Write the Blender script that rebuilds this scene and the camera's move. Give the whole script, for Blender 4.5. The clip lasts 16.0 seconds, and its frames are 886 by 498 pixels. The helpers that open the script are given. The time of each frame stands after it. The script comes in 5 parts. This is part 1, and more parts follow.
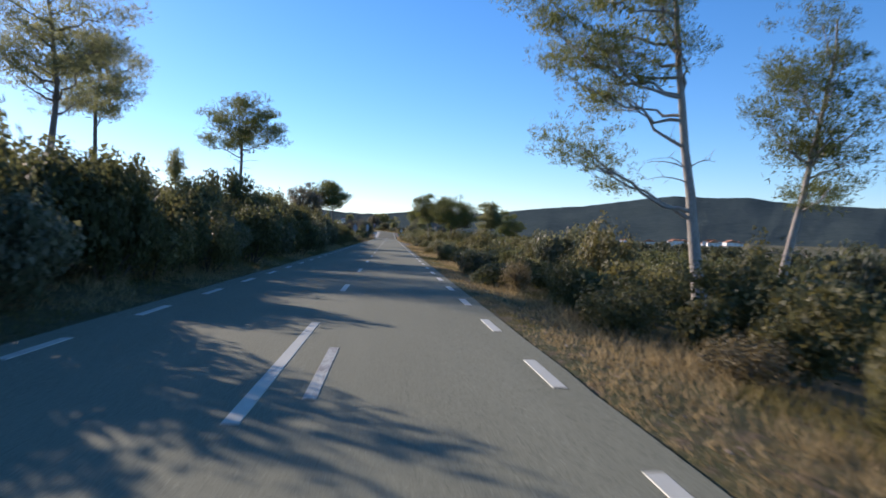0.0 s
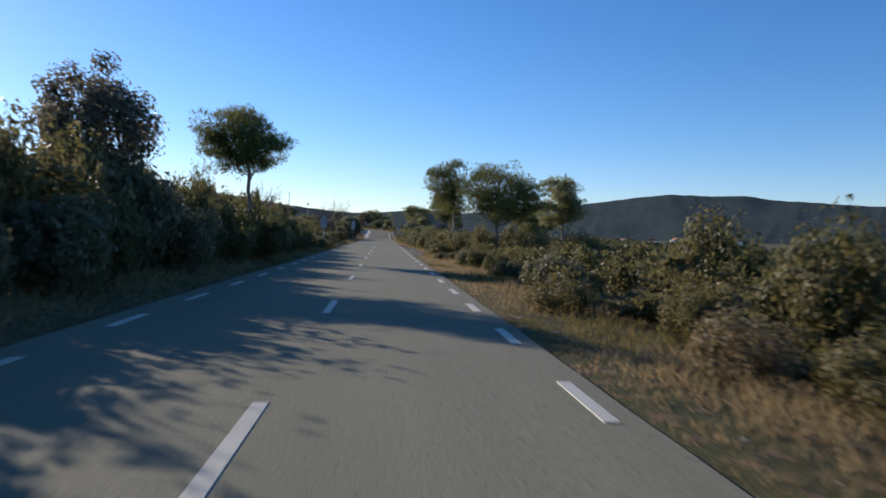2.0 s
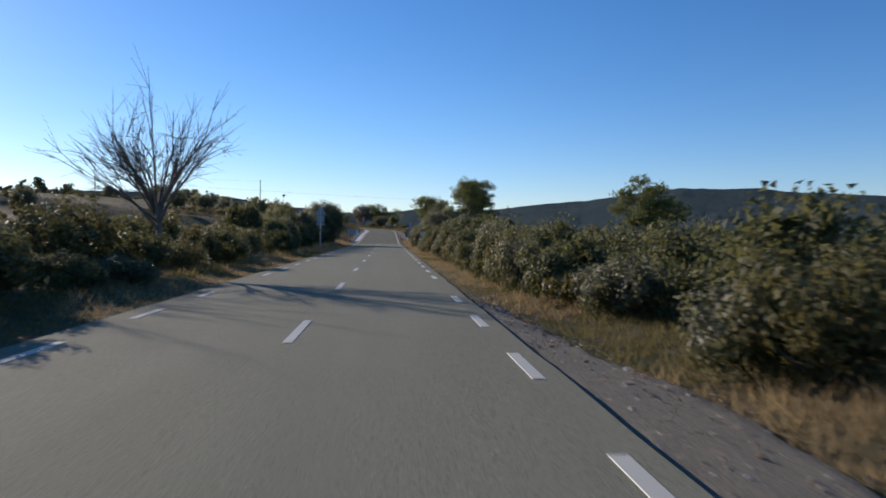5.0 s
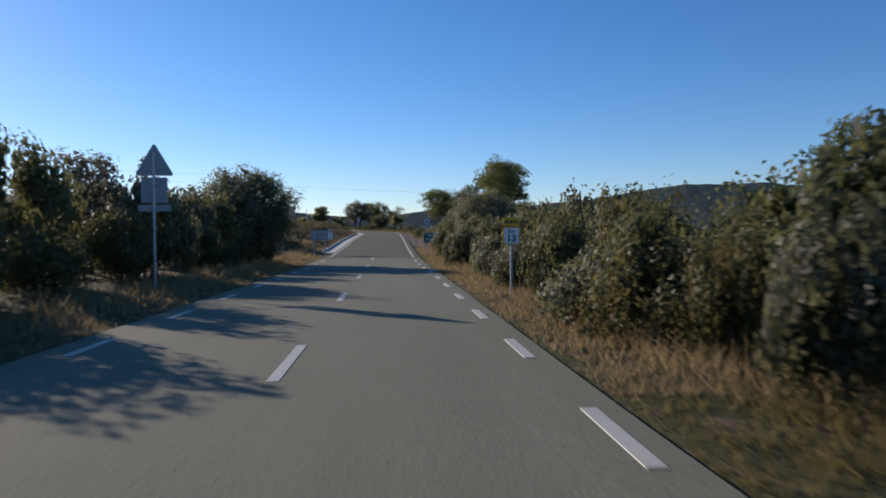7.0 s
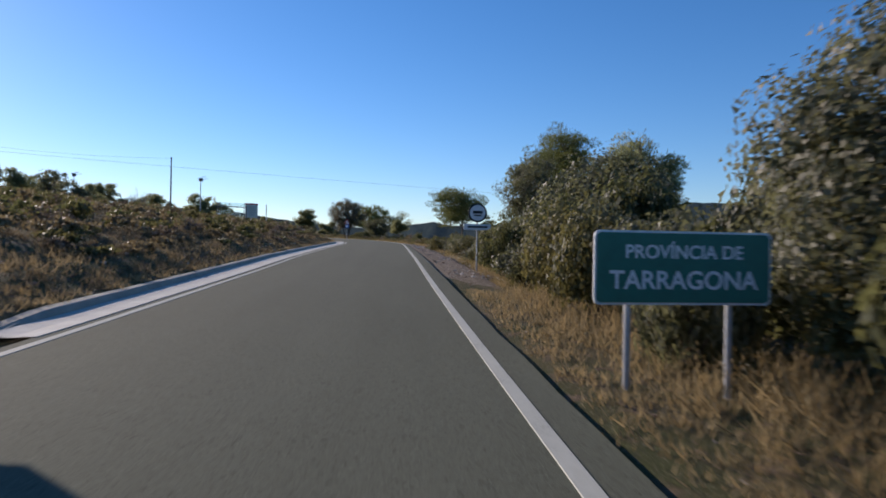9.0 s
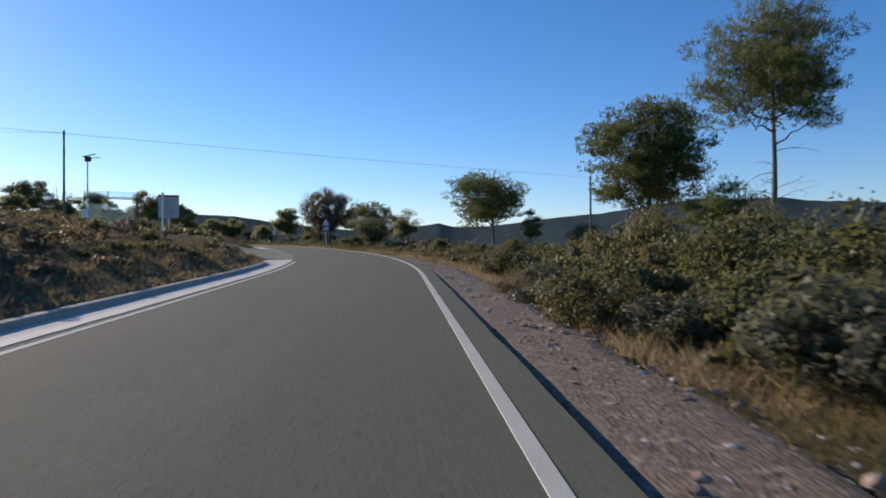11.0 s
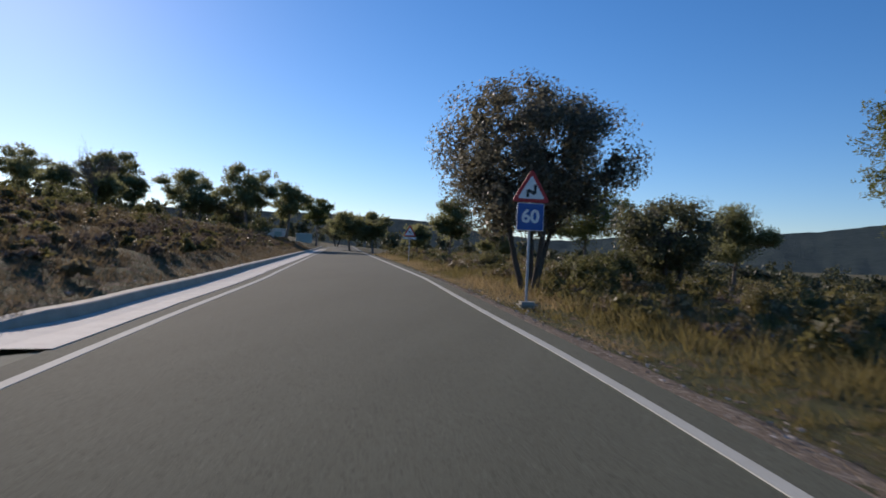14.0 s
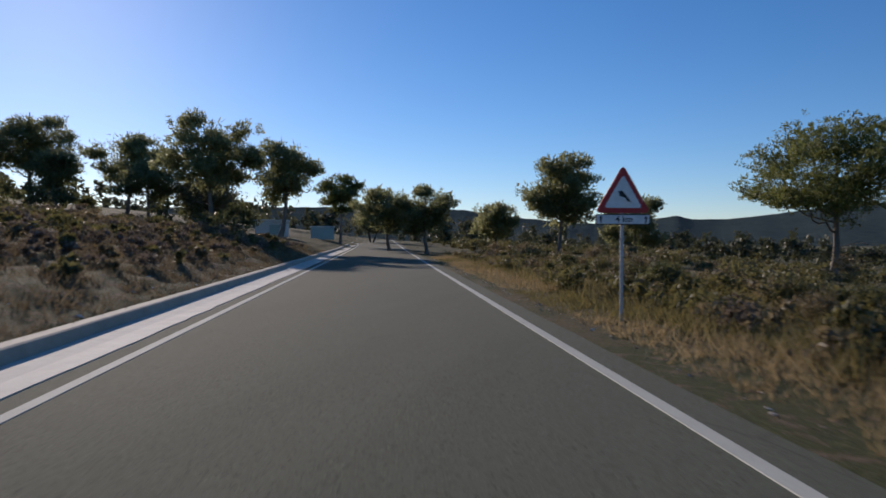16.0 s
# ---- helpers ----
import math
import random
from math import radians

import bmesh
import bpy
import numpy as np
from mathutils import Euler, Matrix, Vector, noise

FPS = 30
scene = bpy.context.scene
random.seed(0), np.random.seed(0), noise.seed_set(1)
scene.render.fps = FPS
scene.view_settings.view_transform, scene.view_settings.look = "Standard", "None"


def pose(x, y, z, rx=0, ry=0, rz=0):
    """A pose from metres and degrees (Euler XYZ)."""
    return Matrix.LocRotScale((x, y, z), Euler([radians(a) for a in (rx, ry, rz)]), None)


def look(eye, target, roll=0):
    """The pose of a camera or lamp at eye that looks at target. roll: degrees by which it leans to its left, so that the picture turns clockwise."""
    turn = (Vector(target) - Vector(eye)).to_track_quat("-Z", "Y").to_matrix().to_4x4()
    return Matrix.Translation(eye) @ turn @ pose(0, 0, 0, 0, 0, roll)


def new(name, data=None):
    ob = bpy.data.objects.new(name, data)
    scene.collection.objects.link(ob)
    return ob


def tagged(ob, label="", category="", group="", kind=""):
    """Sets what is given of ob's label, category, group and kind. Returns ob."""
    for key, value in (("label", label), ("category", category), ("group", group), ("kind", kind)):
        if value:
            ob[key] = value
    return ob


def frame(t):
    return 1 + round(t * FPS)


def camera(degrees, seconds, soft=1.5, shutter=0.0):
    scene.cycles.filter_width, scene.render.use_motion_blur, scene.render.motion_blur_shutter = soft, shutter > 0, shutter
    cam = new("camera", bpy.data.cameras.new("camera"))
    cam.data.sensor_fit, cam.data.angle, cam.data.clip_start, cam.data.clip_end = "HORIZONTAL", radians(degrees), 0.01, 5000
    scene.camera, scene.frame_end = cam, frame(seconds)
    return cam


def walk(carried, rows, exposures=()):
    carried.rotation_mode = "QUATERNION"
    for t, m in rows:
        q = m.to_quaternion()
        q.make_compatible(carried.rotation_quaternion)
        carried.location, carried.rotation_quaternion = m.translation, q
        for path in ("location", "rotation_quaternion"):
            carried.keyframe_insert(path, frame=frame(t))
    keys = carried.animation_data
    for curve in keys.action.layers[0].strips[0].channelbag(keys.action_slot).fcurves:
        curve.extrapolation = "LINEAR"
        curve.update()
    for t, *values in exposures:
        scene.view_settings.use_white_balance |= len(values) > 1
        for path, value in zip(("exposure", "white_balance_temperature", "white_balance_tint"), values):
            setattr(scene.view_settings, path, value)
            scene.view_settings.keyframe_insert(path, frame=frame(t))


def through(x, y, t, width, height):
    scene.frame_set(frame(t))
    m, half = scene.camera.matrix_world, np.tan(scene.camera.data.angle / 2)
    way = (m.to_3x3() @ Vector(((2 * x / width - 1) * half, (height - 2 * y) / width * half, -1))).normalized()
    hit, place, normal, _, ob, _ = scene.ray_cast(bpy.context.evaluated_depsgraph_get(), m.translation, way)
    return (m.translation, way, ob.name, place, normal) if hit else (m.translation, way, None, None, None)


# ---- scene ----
# ---------------- camera and its drive ----------------
cam = camera(66.2, 16.0, soft=1.7, shutter=0.14)
R119, ARC0, ARC1 = 119.0, 236.0, 278.2          # left-hand bend of the road: radius, start, end
THETA = (ARC1 - ARC0) / R119


def road_z(s):
    """Height of the road: level, then a climb through the bend that eases past it."""
    if s < 170:
        return 0.0
    if s < 190:
        return 0.0335 * (s - 170) ** 2 / 40
    z = 0.335 + 0.0335 * (min(s, 208) - 190) + 0.026 * (min(max(s, 208), 225) - 208) + 0.024 * (min(max(s, 225), 290) - 225)
    return z + 0.012 * (min(max(s, 290), 360) - 290) + 0.018 * (min(max(s, 360), 430) - 360)


def view(x, y, z, yaw, pitch, roll):
    """Pose from a place and a heading: yaw to the left of +y, pitch up, roll to the left."""
    a, b = radians(yaw), radians(pitch)
    ahead = Vector((-math.sin(a) * math.cos(b), math.cos(a) * math.cos(b), math.sin(b)))
    return look((x, y, z), Vector((x, y, z)) + ahead * 10, roll)


DRIVE = [
    (0.0, 0.98, 0.51, 1.25, -4.47, -1.07, 2.11),
    (0.5, 0.97, 10.71, 1.25, -4.19, -1.68, 0.95),
    (1.0, 0.85, 21.30, 1.25, -4.37, -1.45, 1.34),
    (1.5, 0.86, 31.25, 1.25, -4.77, -1.22, 1.15),
    (2.0, 0.84, 42.04, 1.25, -5.04, -1.12, 2.00),
    (2.5, 0.96, 52.20, 1.25, -5.00, -1.24, 0.98),
    (3.0, 1.03, 62.95, 1.25, -5.26, -0.92, 1.50),
    (3.5, 1.14, 73.39, 1.25, -4.97, -1.81, 0.63),
    (4.0, 1.17, 84.41, 1.25, -4.60, -1.03, 1.50),
    (5.2, 1.12, 108.60, 1.25, -4.50, -1.25, 0.60),
    (6.5, 1.03, 133.91, 1.25, -4.22, -1.43, -0.57),
    (7.0, 1.05, 144.02, 1.25, -4.32, -1.01, -0.50),
    (7.5, 1.06, 153.13, 1.25, -4.60, -1.35, -0.41),
    (8.0, 1.10, 162.82, 1.25, -4.75, -0.55, 0.70),
    (8.5, 1.26, 171.90, 1.25, -4.30, -0.35, 1.04),
    (9.7, 1.30, 192.60, 1.67, -4.10, 0.55, 0.60),
    (11.0, 1.43, 215.51, 2.40, -3.83, 0.16, -0.13),
    (11.5, 1.40, 224.48, 2.63, -3.45, -0.11, 0.69),
    (12.0, 1.22, 233.82, 2.84, -2.29, 0.09, 1.71),
    (12.5, 0.75, 242.70, 3.06, -0.20, 0.61, 3.30),
    (13.0, -0.33, 251.55, 3.27, 3.27, 0.36, 4.38),
    (13.5, -2.24, 259.75, 3.46, 7.37, 0.04, 3.92),
    (14.0, -4.43, 268.19, 3.67, 11.67, 0.59, 2.68),
    (14.5, -7.15, 276.25, 3.88, 13.65, 0.58, 2.47),
    (15.0, -9.90, 284.40, 4.08, 14.34, -0.07, 1.41),
    (15.5, -12.73, 292.28, 4.23, 14.94, -0.16, 0.24),
    (16.0, -15.59, 300.20, 4.33, 15.10, -0.42, 0.29),
]
walk(cam, [(r[0], view(*r[1:])) for r in DRIVE], exposures=[(t, e + 0.28, 6780, 23) for t, e in ((0.0, 0.40), (0.5, 0.15), (1.0, 0.1), (2.0, 0.05), (4.0, -0.05), (7.0, -0.2), (8.5, -0.12), (11.0, -0.05), (11.5, -0.15), (13.0, -0.2), (14.0, -0.3), (15.0, -0.45), (16.0, -0.48))])

# ---------------- sky and sun ----------------
SUN_AZ, SUN_EL = 46.0, 20.5                      # degrees to the left of +y, and up
world = bpy.data.worlds.new("sky")
scene.world = world
world.use_nodes = True
wn, wl = world.node_tree.nodes, world.node_tree.links
wn.clear()
w_out, w_bg, w_sky = wn.new("ShaderNodeOutputWorld"), wn.new("ShaderNodeBackground"), wn.new("ShaderNodeTexSky")
w_sky.sky_type, w_sky.sun_disc = "NISHITA", False
w_sky.sun_elevation, w_sky.sun_rotation = radians(SUN_EL), radians(-SUN_AZ)
w_sky.altitude, w_sky.air_density, w_sky.dust_density, w_sky.ozone_density = 500, 1.0, 0.2, 5.2
w_bg.inputs["Strength"].default_value = 0.127
w_hue = wn.new("ShaderNodeHueSaturation")
w_hue.inputs["Saturation"].default_value = 1.18
wl.new(w_sky.outputs[0], w_hue.inputs["Color"])
wl.new(w_hue.outputs[0], w_bg.inputs[0])
wl.new(w_bg.outputs[0], w_out.inputs[0])
sun = new("sun", bpy.data.lights.new("sun", "SUN"))
sun.data.energy, sun.data.angle, sun.data.color = 4.5, radians(0.55), (1.0, 0.93, 0.80)
sun.matrix_world = look((0, 0, 60), (60 * math.sin(radians(SUN_AZ)), -60 * math.cos(radians(SUN_AZ)), 60 - 60 * math.tan(radians(SUN_EL))))
# ---------------- materials ----------------
def material(name, build):
    m = bpy.data.materials.new(name)
    m.use_nodes = True
    nt = m.node_tree
    nt.nodes.clear()
    out = nt.nodes.new("ShaderNodeOutputMaterial")
    nt.links.new(build(nt), out.inputs["Surface"])
    return m


def node(nt, kind, **inputs):
    n = nt.nodes.new(kind)
    for key, value in inputs.items():
        socket = n.inputs[key.replace("_", " ")]
        if hasattr(value, "is_linked"):
            nt.links.new(value, socket)
        else:
            socket.default_value = value
    return n


def noise_tex(nt, scale, detail=4.0, rough=0.6, coords="Object", stretch=None):
    tc = nt.nodes.new("ShaderNodeTexCoord")
    vec = tc.outputs[coords]
    if stretch:
        mp = node(nt, "ShaderNodeMapping", Vector=vec, Scale=stretch)
        vec = mp.outputs[0]
    return node(nt, "ShaderNodeTexNoise", Vector=vec, Scale=scale, Detail=detail, Roughness=rough).outputs["Fac"]


def ramp(nt, fac, stops):
    r = nt.nodes.new("ShaderNodeValToRGB")
    nt.links.new(fac, r.inputs[0])
    el = r.color_ramp.elements
    while len(el) < len(stops):
        el.new(0.5)
    for e, (p, c) in zip(el, stops):
        e.position, e.color = p, (*c, 1) if len(c) == 3 else c
    return r.outputs[0]


def mix(nt, fac, a, b, mode="MIX"):
    m = nt.nodes.new("ShaderNodeMix")
    m.data_type, m.blend_type = "RGBA", mode
    for sock, v in ((m.inputs["Factor"], fac), (m.inputs[6], a), (m.inputs[7], b)):
        if hasattr(v, "is_linked"):
            nt.links.new(v, sock)
        else:
            sock.default_value = v if not isinstance(v, tuple) else (*v, 1)[:4]
    return m.outputs[2]


def bump(nt, height, strength, dist=0.01):
    return node(nt, "ShaderNodeBump", Height=height, Strength=strength, Distance=dist).outputs[0]


def shaded(nt, colour, rough=0.8, normal=None, metal=0.0, spec=0.3):
    p = node(nt, "ShaderNodeBsdfPrincipled", Roughness=rough, Metallic=metal)
    p.inputs["Specular IOR Level"].default_value = spec
    if hasattr(colour, "is_linked"):
        nt.links.new(colour, p.inputs["Base Color"])
    else:
        p.inputs["Base Color"].default_value = (*colour, 1)
    if normal is not None:
        nt.links.new(normal, p.inputs["Normal"])
    return p.outputs[0]


def asphalt(dark, light, name):
    def build(nt):
        grain = noise_tex(nt, 90, 3, 0.7)
        patch = noise_tex(nt, 0.35, 5, 0.6, stretch=(1.6, 0.35, 1))
        streak = noise_tex(nt, 1.1, 3, 0.5, stretch=(1.5, 0.08, 1))
        base = ramp(nt, patch, [(0.3, dark), (0.72, light)])
        base = mix(nt, 0.35, base, ramp(nt, streak, [(0.35, dark), (0.7, light)]))
        c = mix(nt, 0.45, base, ramp(nt, grain, [(0.34, tuple(v * 0.55 for v in dark)), (0.66, tuple(v * 1.4 for v in light))]))
        pits = noise_tex(nt, 34, 2, 0.8)
        c = mix(nt, ramp(nt, pits, [(0.56, (0, 0, 0)), (0.66, (0.75, 0.75, 0.75))]), c, tuple(v * 0.45 for v in dark))
        chips = noise_tex(nt, 41, 2, 0.8, stretch=(1, 1, 2))
        c = mix(nt, ramp(nt, chips, [(0.62, (0, 0, 0)), (0.7, (0.6, 0.6, 0.6))]), c, tuple(v * 1.9 for v in light))
        cr = node(nt, "ShaderNodeTexVoronoi", Scale=0.55)
        cr.feature = "DISTANCE_TO_EDGE"
        tc = nt.nodes.new("ShaderNodeTexCoord")
        warp = mix(nt, 0.12, tc.outputs["Object"], node(nt, "ShaderNodeTexNoise", Vector=tc.outputs["Object"], Scale=2.5).outputs["Color"])
        nt.links.new(warp, cr.inputs["Vector"])
        keep = ramp(nt, noise_tex(nt, 0.12, 2), [(0.62, (0, 0, 0)), (0.68, (1, 1, 1))])
        line = ramp(nt, cr.outputs["Distance"], [(0.0, (1, 1, 1)), (0.007, (0, 0, 0))])
        c = mix(nt, mix(nt, 1.0, line, keep, "MULTIPLY"), c, tuple(v * 0.72 for v in dark))
        return shaded(nt, c, 0.95, bump(nt, grain, 0.5, 0.006), spec=0.12)
    return material(name, build)


M_ROAD_OLD = asphalt((0.144, 0.147, 0.104), (0.216, 0.220, 0.160), "asphalt_old")
M_ROAD_NEW = asphalt((0.092, 0.095, 0.066), (0.132, 0.136, 0.096), "asphalt_new")


def paint(name, worn, gain=1.0, rough=0.6, spec=0.4):
    def build(nt):
        wear = noise_tex(nt, 26, 5, 0.75)
        big = noise_tex(nt, 1.3, 3, 0.6)
        f = mix(nt, 0.4, wear, big)
        c = ramp(nt, f, [(worn - 0.06, (0.14, 0.13, 0.12)), (worn + 0.03, (0.40 * gain, 0.40 * gain, 0.335 * gain)), (0.8, (0.52 * gain, 0.52 * gain, 0.44 * gain))])
        return shaded(nt, c, rough, bump(nt, wear, 0.3, 0.003), spec=spec)
    return material(name, build)


M_PAINT_DULL = paint("dull_road_paint", 0.37, 1.05, 0.85, 0.15)
M_PAINT, M_PAINT_WORN, M_PAINT_GHOST, M_PAINT_FAINT = paint("road_paint", 0.30), paint("road_paint_worn", 0.40), paint("road_paint_ghost", 0.50), paint("road_paint_faint", 0.42, 0.85, 0.9, 0.1)


def concrete_mat(nt):
    a, b = noise_tex(nt, 2.2, 5, 0.65), noise_tex(nt, 45, 3, 0.7)
    c = mix(nt, 0.3, ramp(nt, a, [(0.3, (0.40, 0.39, 0.33)), (0.7, (0.57, 0.56, 0.47))]), ramp(nt, b, [(0.3, (0.3, 0.28, 0.26)), (0.7, (0.62, 0.6, 0.56))]))
    return shaded(nt, c, 0.85, bump(nt, b, 0.35, 0.004))


M_CONCRETE = material("concrete", concrete_mat)


def kerb_mat(nt):
    a, b = noise_tex(nt, 2.2, 5, 0.65), noise_tex(nt, 45, 3, 0.7)
    c = mix(nt, 0.3, ramp(nt, a, [(0.3, (0.24, 0.235, 0.185)), (0.7, (0.38, 0.37, 0.295))]), ramp(nt, b, [(0.3, (0.2, 0.19, 0.17)), (0.7, (0.44, 0.42, 0.38))]))
    return shaded(nt, c, 0.85, bump(nt, b, 0.35, 0.004))


M_KERB = material("grey_kerb_concrete", kerb_mat)


def ground_mat(nt):
    a = noise_tex(nt, 0.16, 6, 0.65)
    b = noise_tex(nt, 2.6, 6, 0.7)
    c = noise_tex(nt, 26, 4, 0.7)
    soil = ramp(nt, b, [(0.3, (0.075, 0.050, 0.030)), (0.55, (0.14, 0.095, 0.058)), (0.75, (0.24, 0.18, 0.12))])
    straw = ramp(nt, c, [(0.3, (0.085, 0.065, 0.030)), (0.7, (0.22, 0.165, 0.085))])
    green = ramp(nt, c, [(0.3, (0.035, 0.042, 0.016)), (0.7, (0.11, 0.115, 0.045))])
    col = mix(nt, ramp(nt, a, [(0.36, (0, 0, 0)), (0.50, (1, 1, 1))]), straw, green)
    col = mix(nt, ramp(nt, b, [(0.52, (0, 0, 0)), (0.62, (1, 1, 1))]), col, soil)
    speck = noise_tex(nt, 48, 2, 0.8)
    col = mix(nt, ramp(nt, speck, [(0.58, (0, 0, 0)), (0.66, (0.8, 0.8, 0.8))]), col, (0.33, 0.275, 0.205))
    # dark brown blotches scattered by noise
    dark_mottle = noise_tex(nt, 19, 3, 0.8)
    col = mix(nt, ramp(nt, dark_mottle, [(0.56, (0, 0, 0)), (0.68, (0.8, 0.8, 0.8))]), col, (0.045, 0.035, 0.022))
    return shaded(nt, col, 0.95, bump(nt, mix(nt, 0.5, b, c), 1.0, 0.10), spec=0.1)


M_GROUND = material("dry_ground", ground_mat)


def gravel_grey(nt):
    b, c = noise_tex(nt, 5, 5, 0.7), noise_tex(nt, 55, 3, 0.7)
    col = mix(nt, 0.6, ramp(nt, b, [(0.3, (0.14, 0.13, 0.10)), (0.7, (0.22, 0.205, 0.16))]), ramp(nt, c, [(0.35, (0.07, 0.064, 0.05)), (0.65, (0.42, 0.39, 0.31))]))
    return shaded(nt, col, 0.95, bump(nt, c, 1.0, 0.04), spec=0.1)


M_GRAVEL_GREY = material("grey_gravel", gravel_grey)


def gravel_mat(nt):
    b, c = noise_tex(nt, 5, 5, 0.7), noise_tex(nt, 60, 3, 0.7)
    col = mix(nt, 0.5, ramp(nt, b, [(0.3, (0.16, 0.125, 0.082)), (0.7, (0.27, 0.222, 0.150))]), ramp(nt, c, [(0.35, (0.10, 0.078, 0.055)), (0.65, (0.40, 0.34, 0.26))]))
    cell = node(nt, "ShaderNodeTexVoronoi", Vector=nt.nodes.new("ShaderNodeTexCoord").outputs["Object"], Scale=21.0)
    grey = node(nt, "ShaderNodeSeparateColor", Color=cell.outputs["Color"]).outputs[0]
    chips = ramp(nt, grey, [(0.0, (0.085, 0.056, 0.036)), (0.55, (0.21, 0.148, 0.098)), (0.85, (0.32, 0.245, 0.175)), (1.0, (0.48, 0.41, 0.32))])
    col = mix(nt, 0.55, col, chips)
    return shaded(nt, col, 0.95, bump(nt, mix(nt, 0.6, c, cell.outputs["Distance"]), 1.0, 0.04), spec=0.1)


M_GRAVEL = material("reddish_gravel", gravel_mat)


def stone_mat(nt):
    r = node(nt, "ShaderNodeNewGeometry").outputs["Random Per Island"]
    c = ramp(nt, r, [(0.0, (0.20, 0.13, 0.09)), (0.5, (0.38, 0.29, 0.215)), (1.0, (0.64, 0.58, 0.50))])
    return shaded(nt, c, 0.9, bump(nt, noise_tex(nt, 30), 0.5, 0.01))


M_STONE = material("loose_stone", stone_mat)


def leafy(name, dark, mid, light, through, share=0.35, rough=0.55, spec=0.25):
    """Foliage: a varied matt leaf that lets some light through."""
    def build(nt):
        r = node(nt, "ShaderNodeNewGeometry").outputs["Random Per Island"]
        o = node(nt, "ShaderNodeObjectInfo").outputs["Random"]
        fine = noise_tex(nt, 11.0, 3, 0.7)
        fac = node(nt, "ShaderNodeMix", Factor=0.38, A=r, B=fine).outputs[0]
        c = ramp(nt, fac, [(0.15, dark), (0.5, mid), (0.85, light)])
        hsv = node(nt, "ShaderNodeHueSaturation", Color=c)
        m = node(nt, "ShaderNodeMapRange", Value=o)
        m.inputs["To Min"].default_value, m.inputs["To Max"].default_value = 0.75, 1.25
        nt.links.new(m.outputs[0], hsv.inputs["Value"])
        h = node(nt, "ShaderNodeMapRange", Value=o)
        h.inputs["To Min"].default_value, h.inputs["To Max"].default_value = 0.515, 0.485
        nt.links.new(h.outputs[0], hsv.inputs["Hue"])
        front = shaded(nt, hsv.outputs[0], rough, spec=spec)
        back = node(nt, "ShaderNodeBsdfTranslucent", Color=mix(nt, 0.6, hsv.outputs[0], through)).outputs[0]
        ms = nt.nodes.new("ShaderNodeMixShader")
        ms.inputs[0].default_value = share
        nt.links.new(front, ms.inputs[1])
        nt.links.new(back, ms.inputs[2])
        return ms.outputs[0]
    return material(name, build)


M_PINE = leafy("pine_needles", (0.050, 0.066, 0.022), (0.112, 0.132, 0.042), (0.215, 0.222, 0.080), (0.26, 0.27, 0.07), 0.42)
# Needle and through colours lifted to paint a haze veil on far pines.
M_PINE_VEILED = leafy("pine_needles_veiled", (0.058, 0.070, 0.035), (0.120, 0.136, 0.064), (0.220, 0.220, 0.108), (0.42, 0.42, 0.19), 0.58)
M_OAK = leafy("holm_oak_leaves", (0.040, 0.046, 0.026), (0.090, 0.096, 0.055), (0.190, 0.184, 0.125), (0.27, 0.27, 0.12), 0.44, 0.5, 0.32)
M_OAK_BROWN = leafy("oak_leaves_brown", (0.054, 0.050, 0.036), (0.125, 0.118, 0.086), (0.250, 0.232, 0.180), (0.25, 0.22, 0.13), 0.45, 0.5, 0.32)
M_SHRUB_DARK = leafy("shrub_leaves_dark", (0.030, 0.037, 0.017), (0.068, 0.076, 0.033), (0.135, 0.135, 0.062), (0.23, 0.23, 0.08), 0.42)
M_SHRUB_OLIVE = leafy("shrub_leaves_olive", (0.060, 0.061, 0.024), (0.118, 0.110, 0.045), (0.205, 0.180, 0.080), (0.24, 0.21, 0.07), 0.38)
M_SHRUB_DRY = leafy("shrub_leaves_dry", (0.085, 0.068, 0.036), (0.170, 0.135, 0.074), (0.290, 0.235, 0.140), (0.28, 0.21, 0.10), 0.38)
M_GRASS = leafy("dry_grass", (0.145, 0.106, 0.054), (0.305, 0.228, 0.122), (0.48, 0.37, 0.215), (0.44, 0.32, 0.16), 0.42, 0.7, 0.1)
M_GRASS_GREEN = leafy("green_grass", (0.070, 0.062, 0.024), (0.165, 0.135, 0.052), (0.30, 0.23, 0.10), (0.27, 0.22, 0.08), 0.4, 0.7, 0.1)
M_GRASS_BROWN = leafy("brown_grass", (0.075, 0.058, 0.036), (0.155, 0.120, 0.078), (0.28, 0.22, 0.15), (0.24, 0.18, 0.10), 0.38, 0.7, 0.1)
M_SHRUB_GREY = leafy("dry_shrub_grey", (0.070, 0.056, 0.042), (0.14, 0.115, 0.085), (0.26, 0.215, 0.165), (0.2, 0.15, 0.09), 0.3, 0.7, 0.1)
M_WOODS = leafy("far_foliage", (0.034, 0.042, 0.026), (0.070, 0.080, 0.044), (0.125, 0.125, 0.066), (0.13, 0.13, 0.06), 0.3)


def bark(name, a, b):
    def build(nt):
        n1 = noise_tex(nt, 7, 5, 0.7, stretch=(1, 1, 0.25))
        n2 = noise_tex(nt, 30, 4, 0.7, stretch=(1, 1, 0.3))
        c = mix(nt, 0.4, ramp(nt, n1, [(0.3, a), (0.7, b)]), ramp(nt, n2, [(0.3, tuple(v * 0.5 for v in a)), (0.7, b)]))
        return shaded(nt, c, 0.9, bump(nt, n2, 0.9, 0.03), spec=0.15)
    return material(name, build)


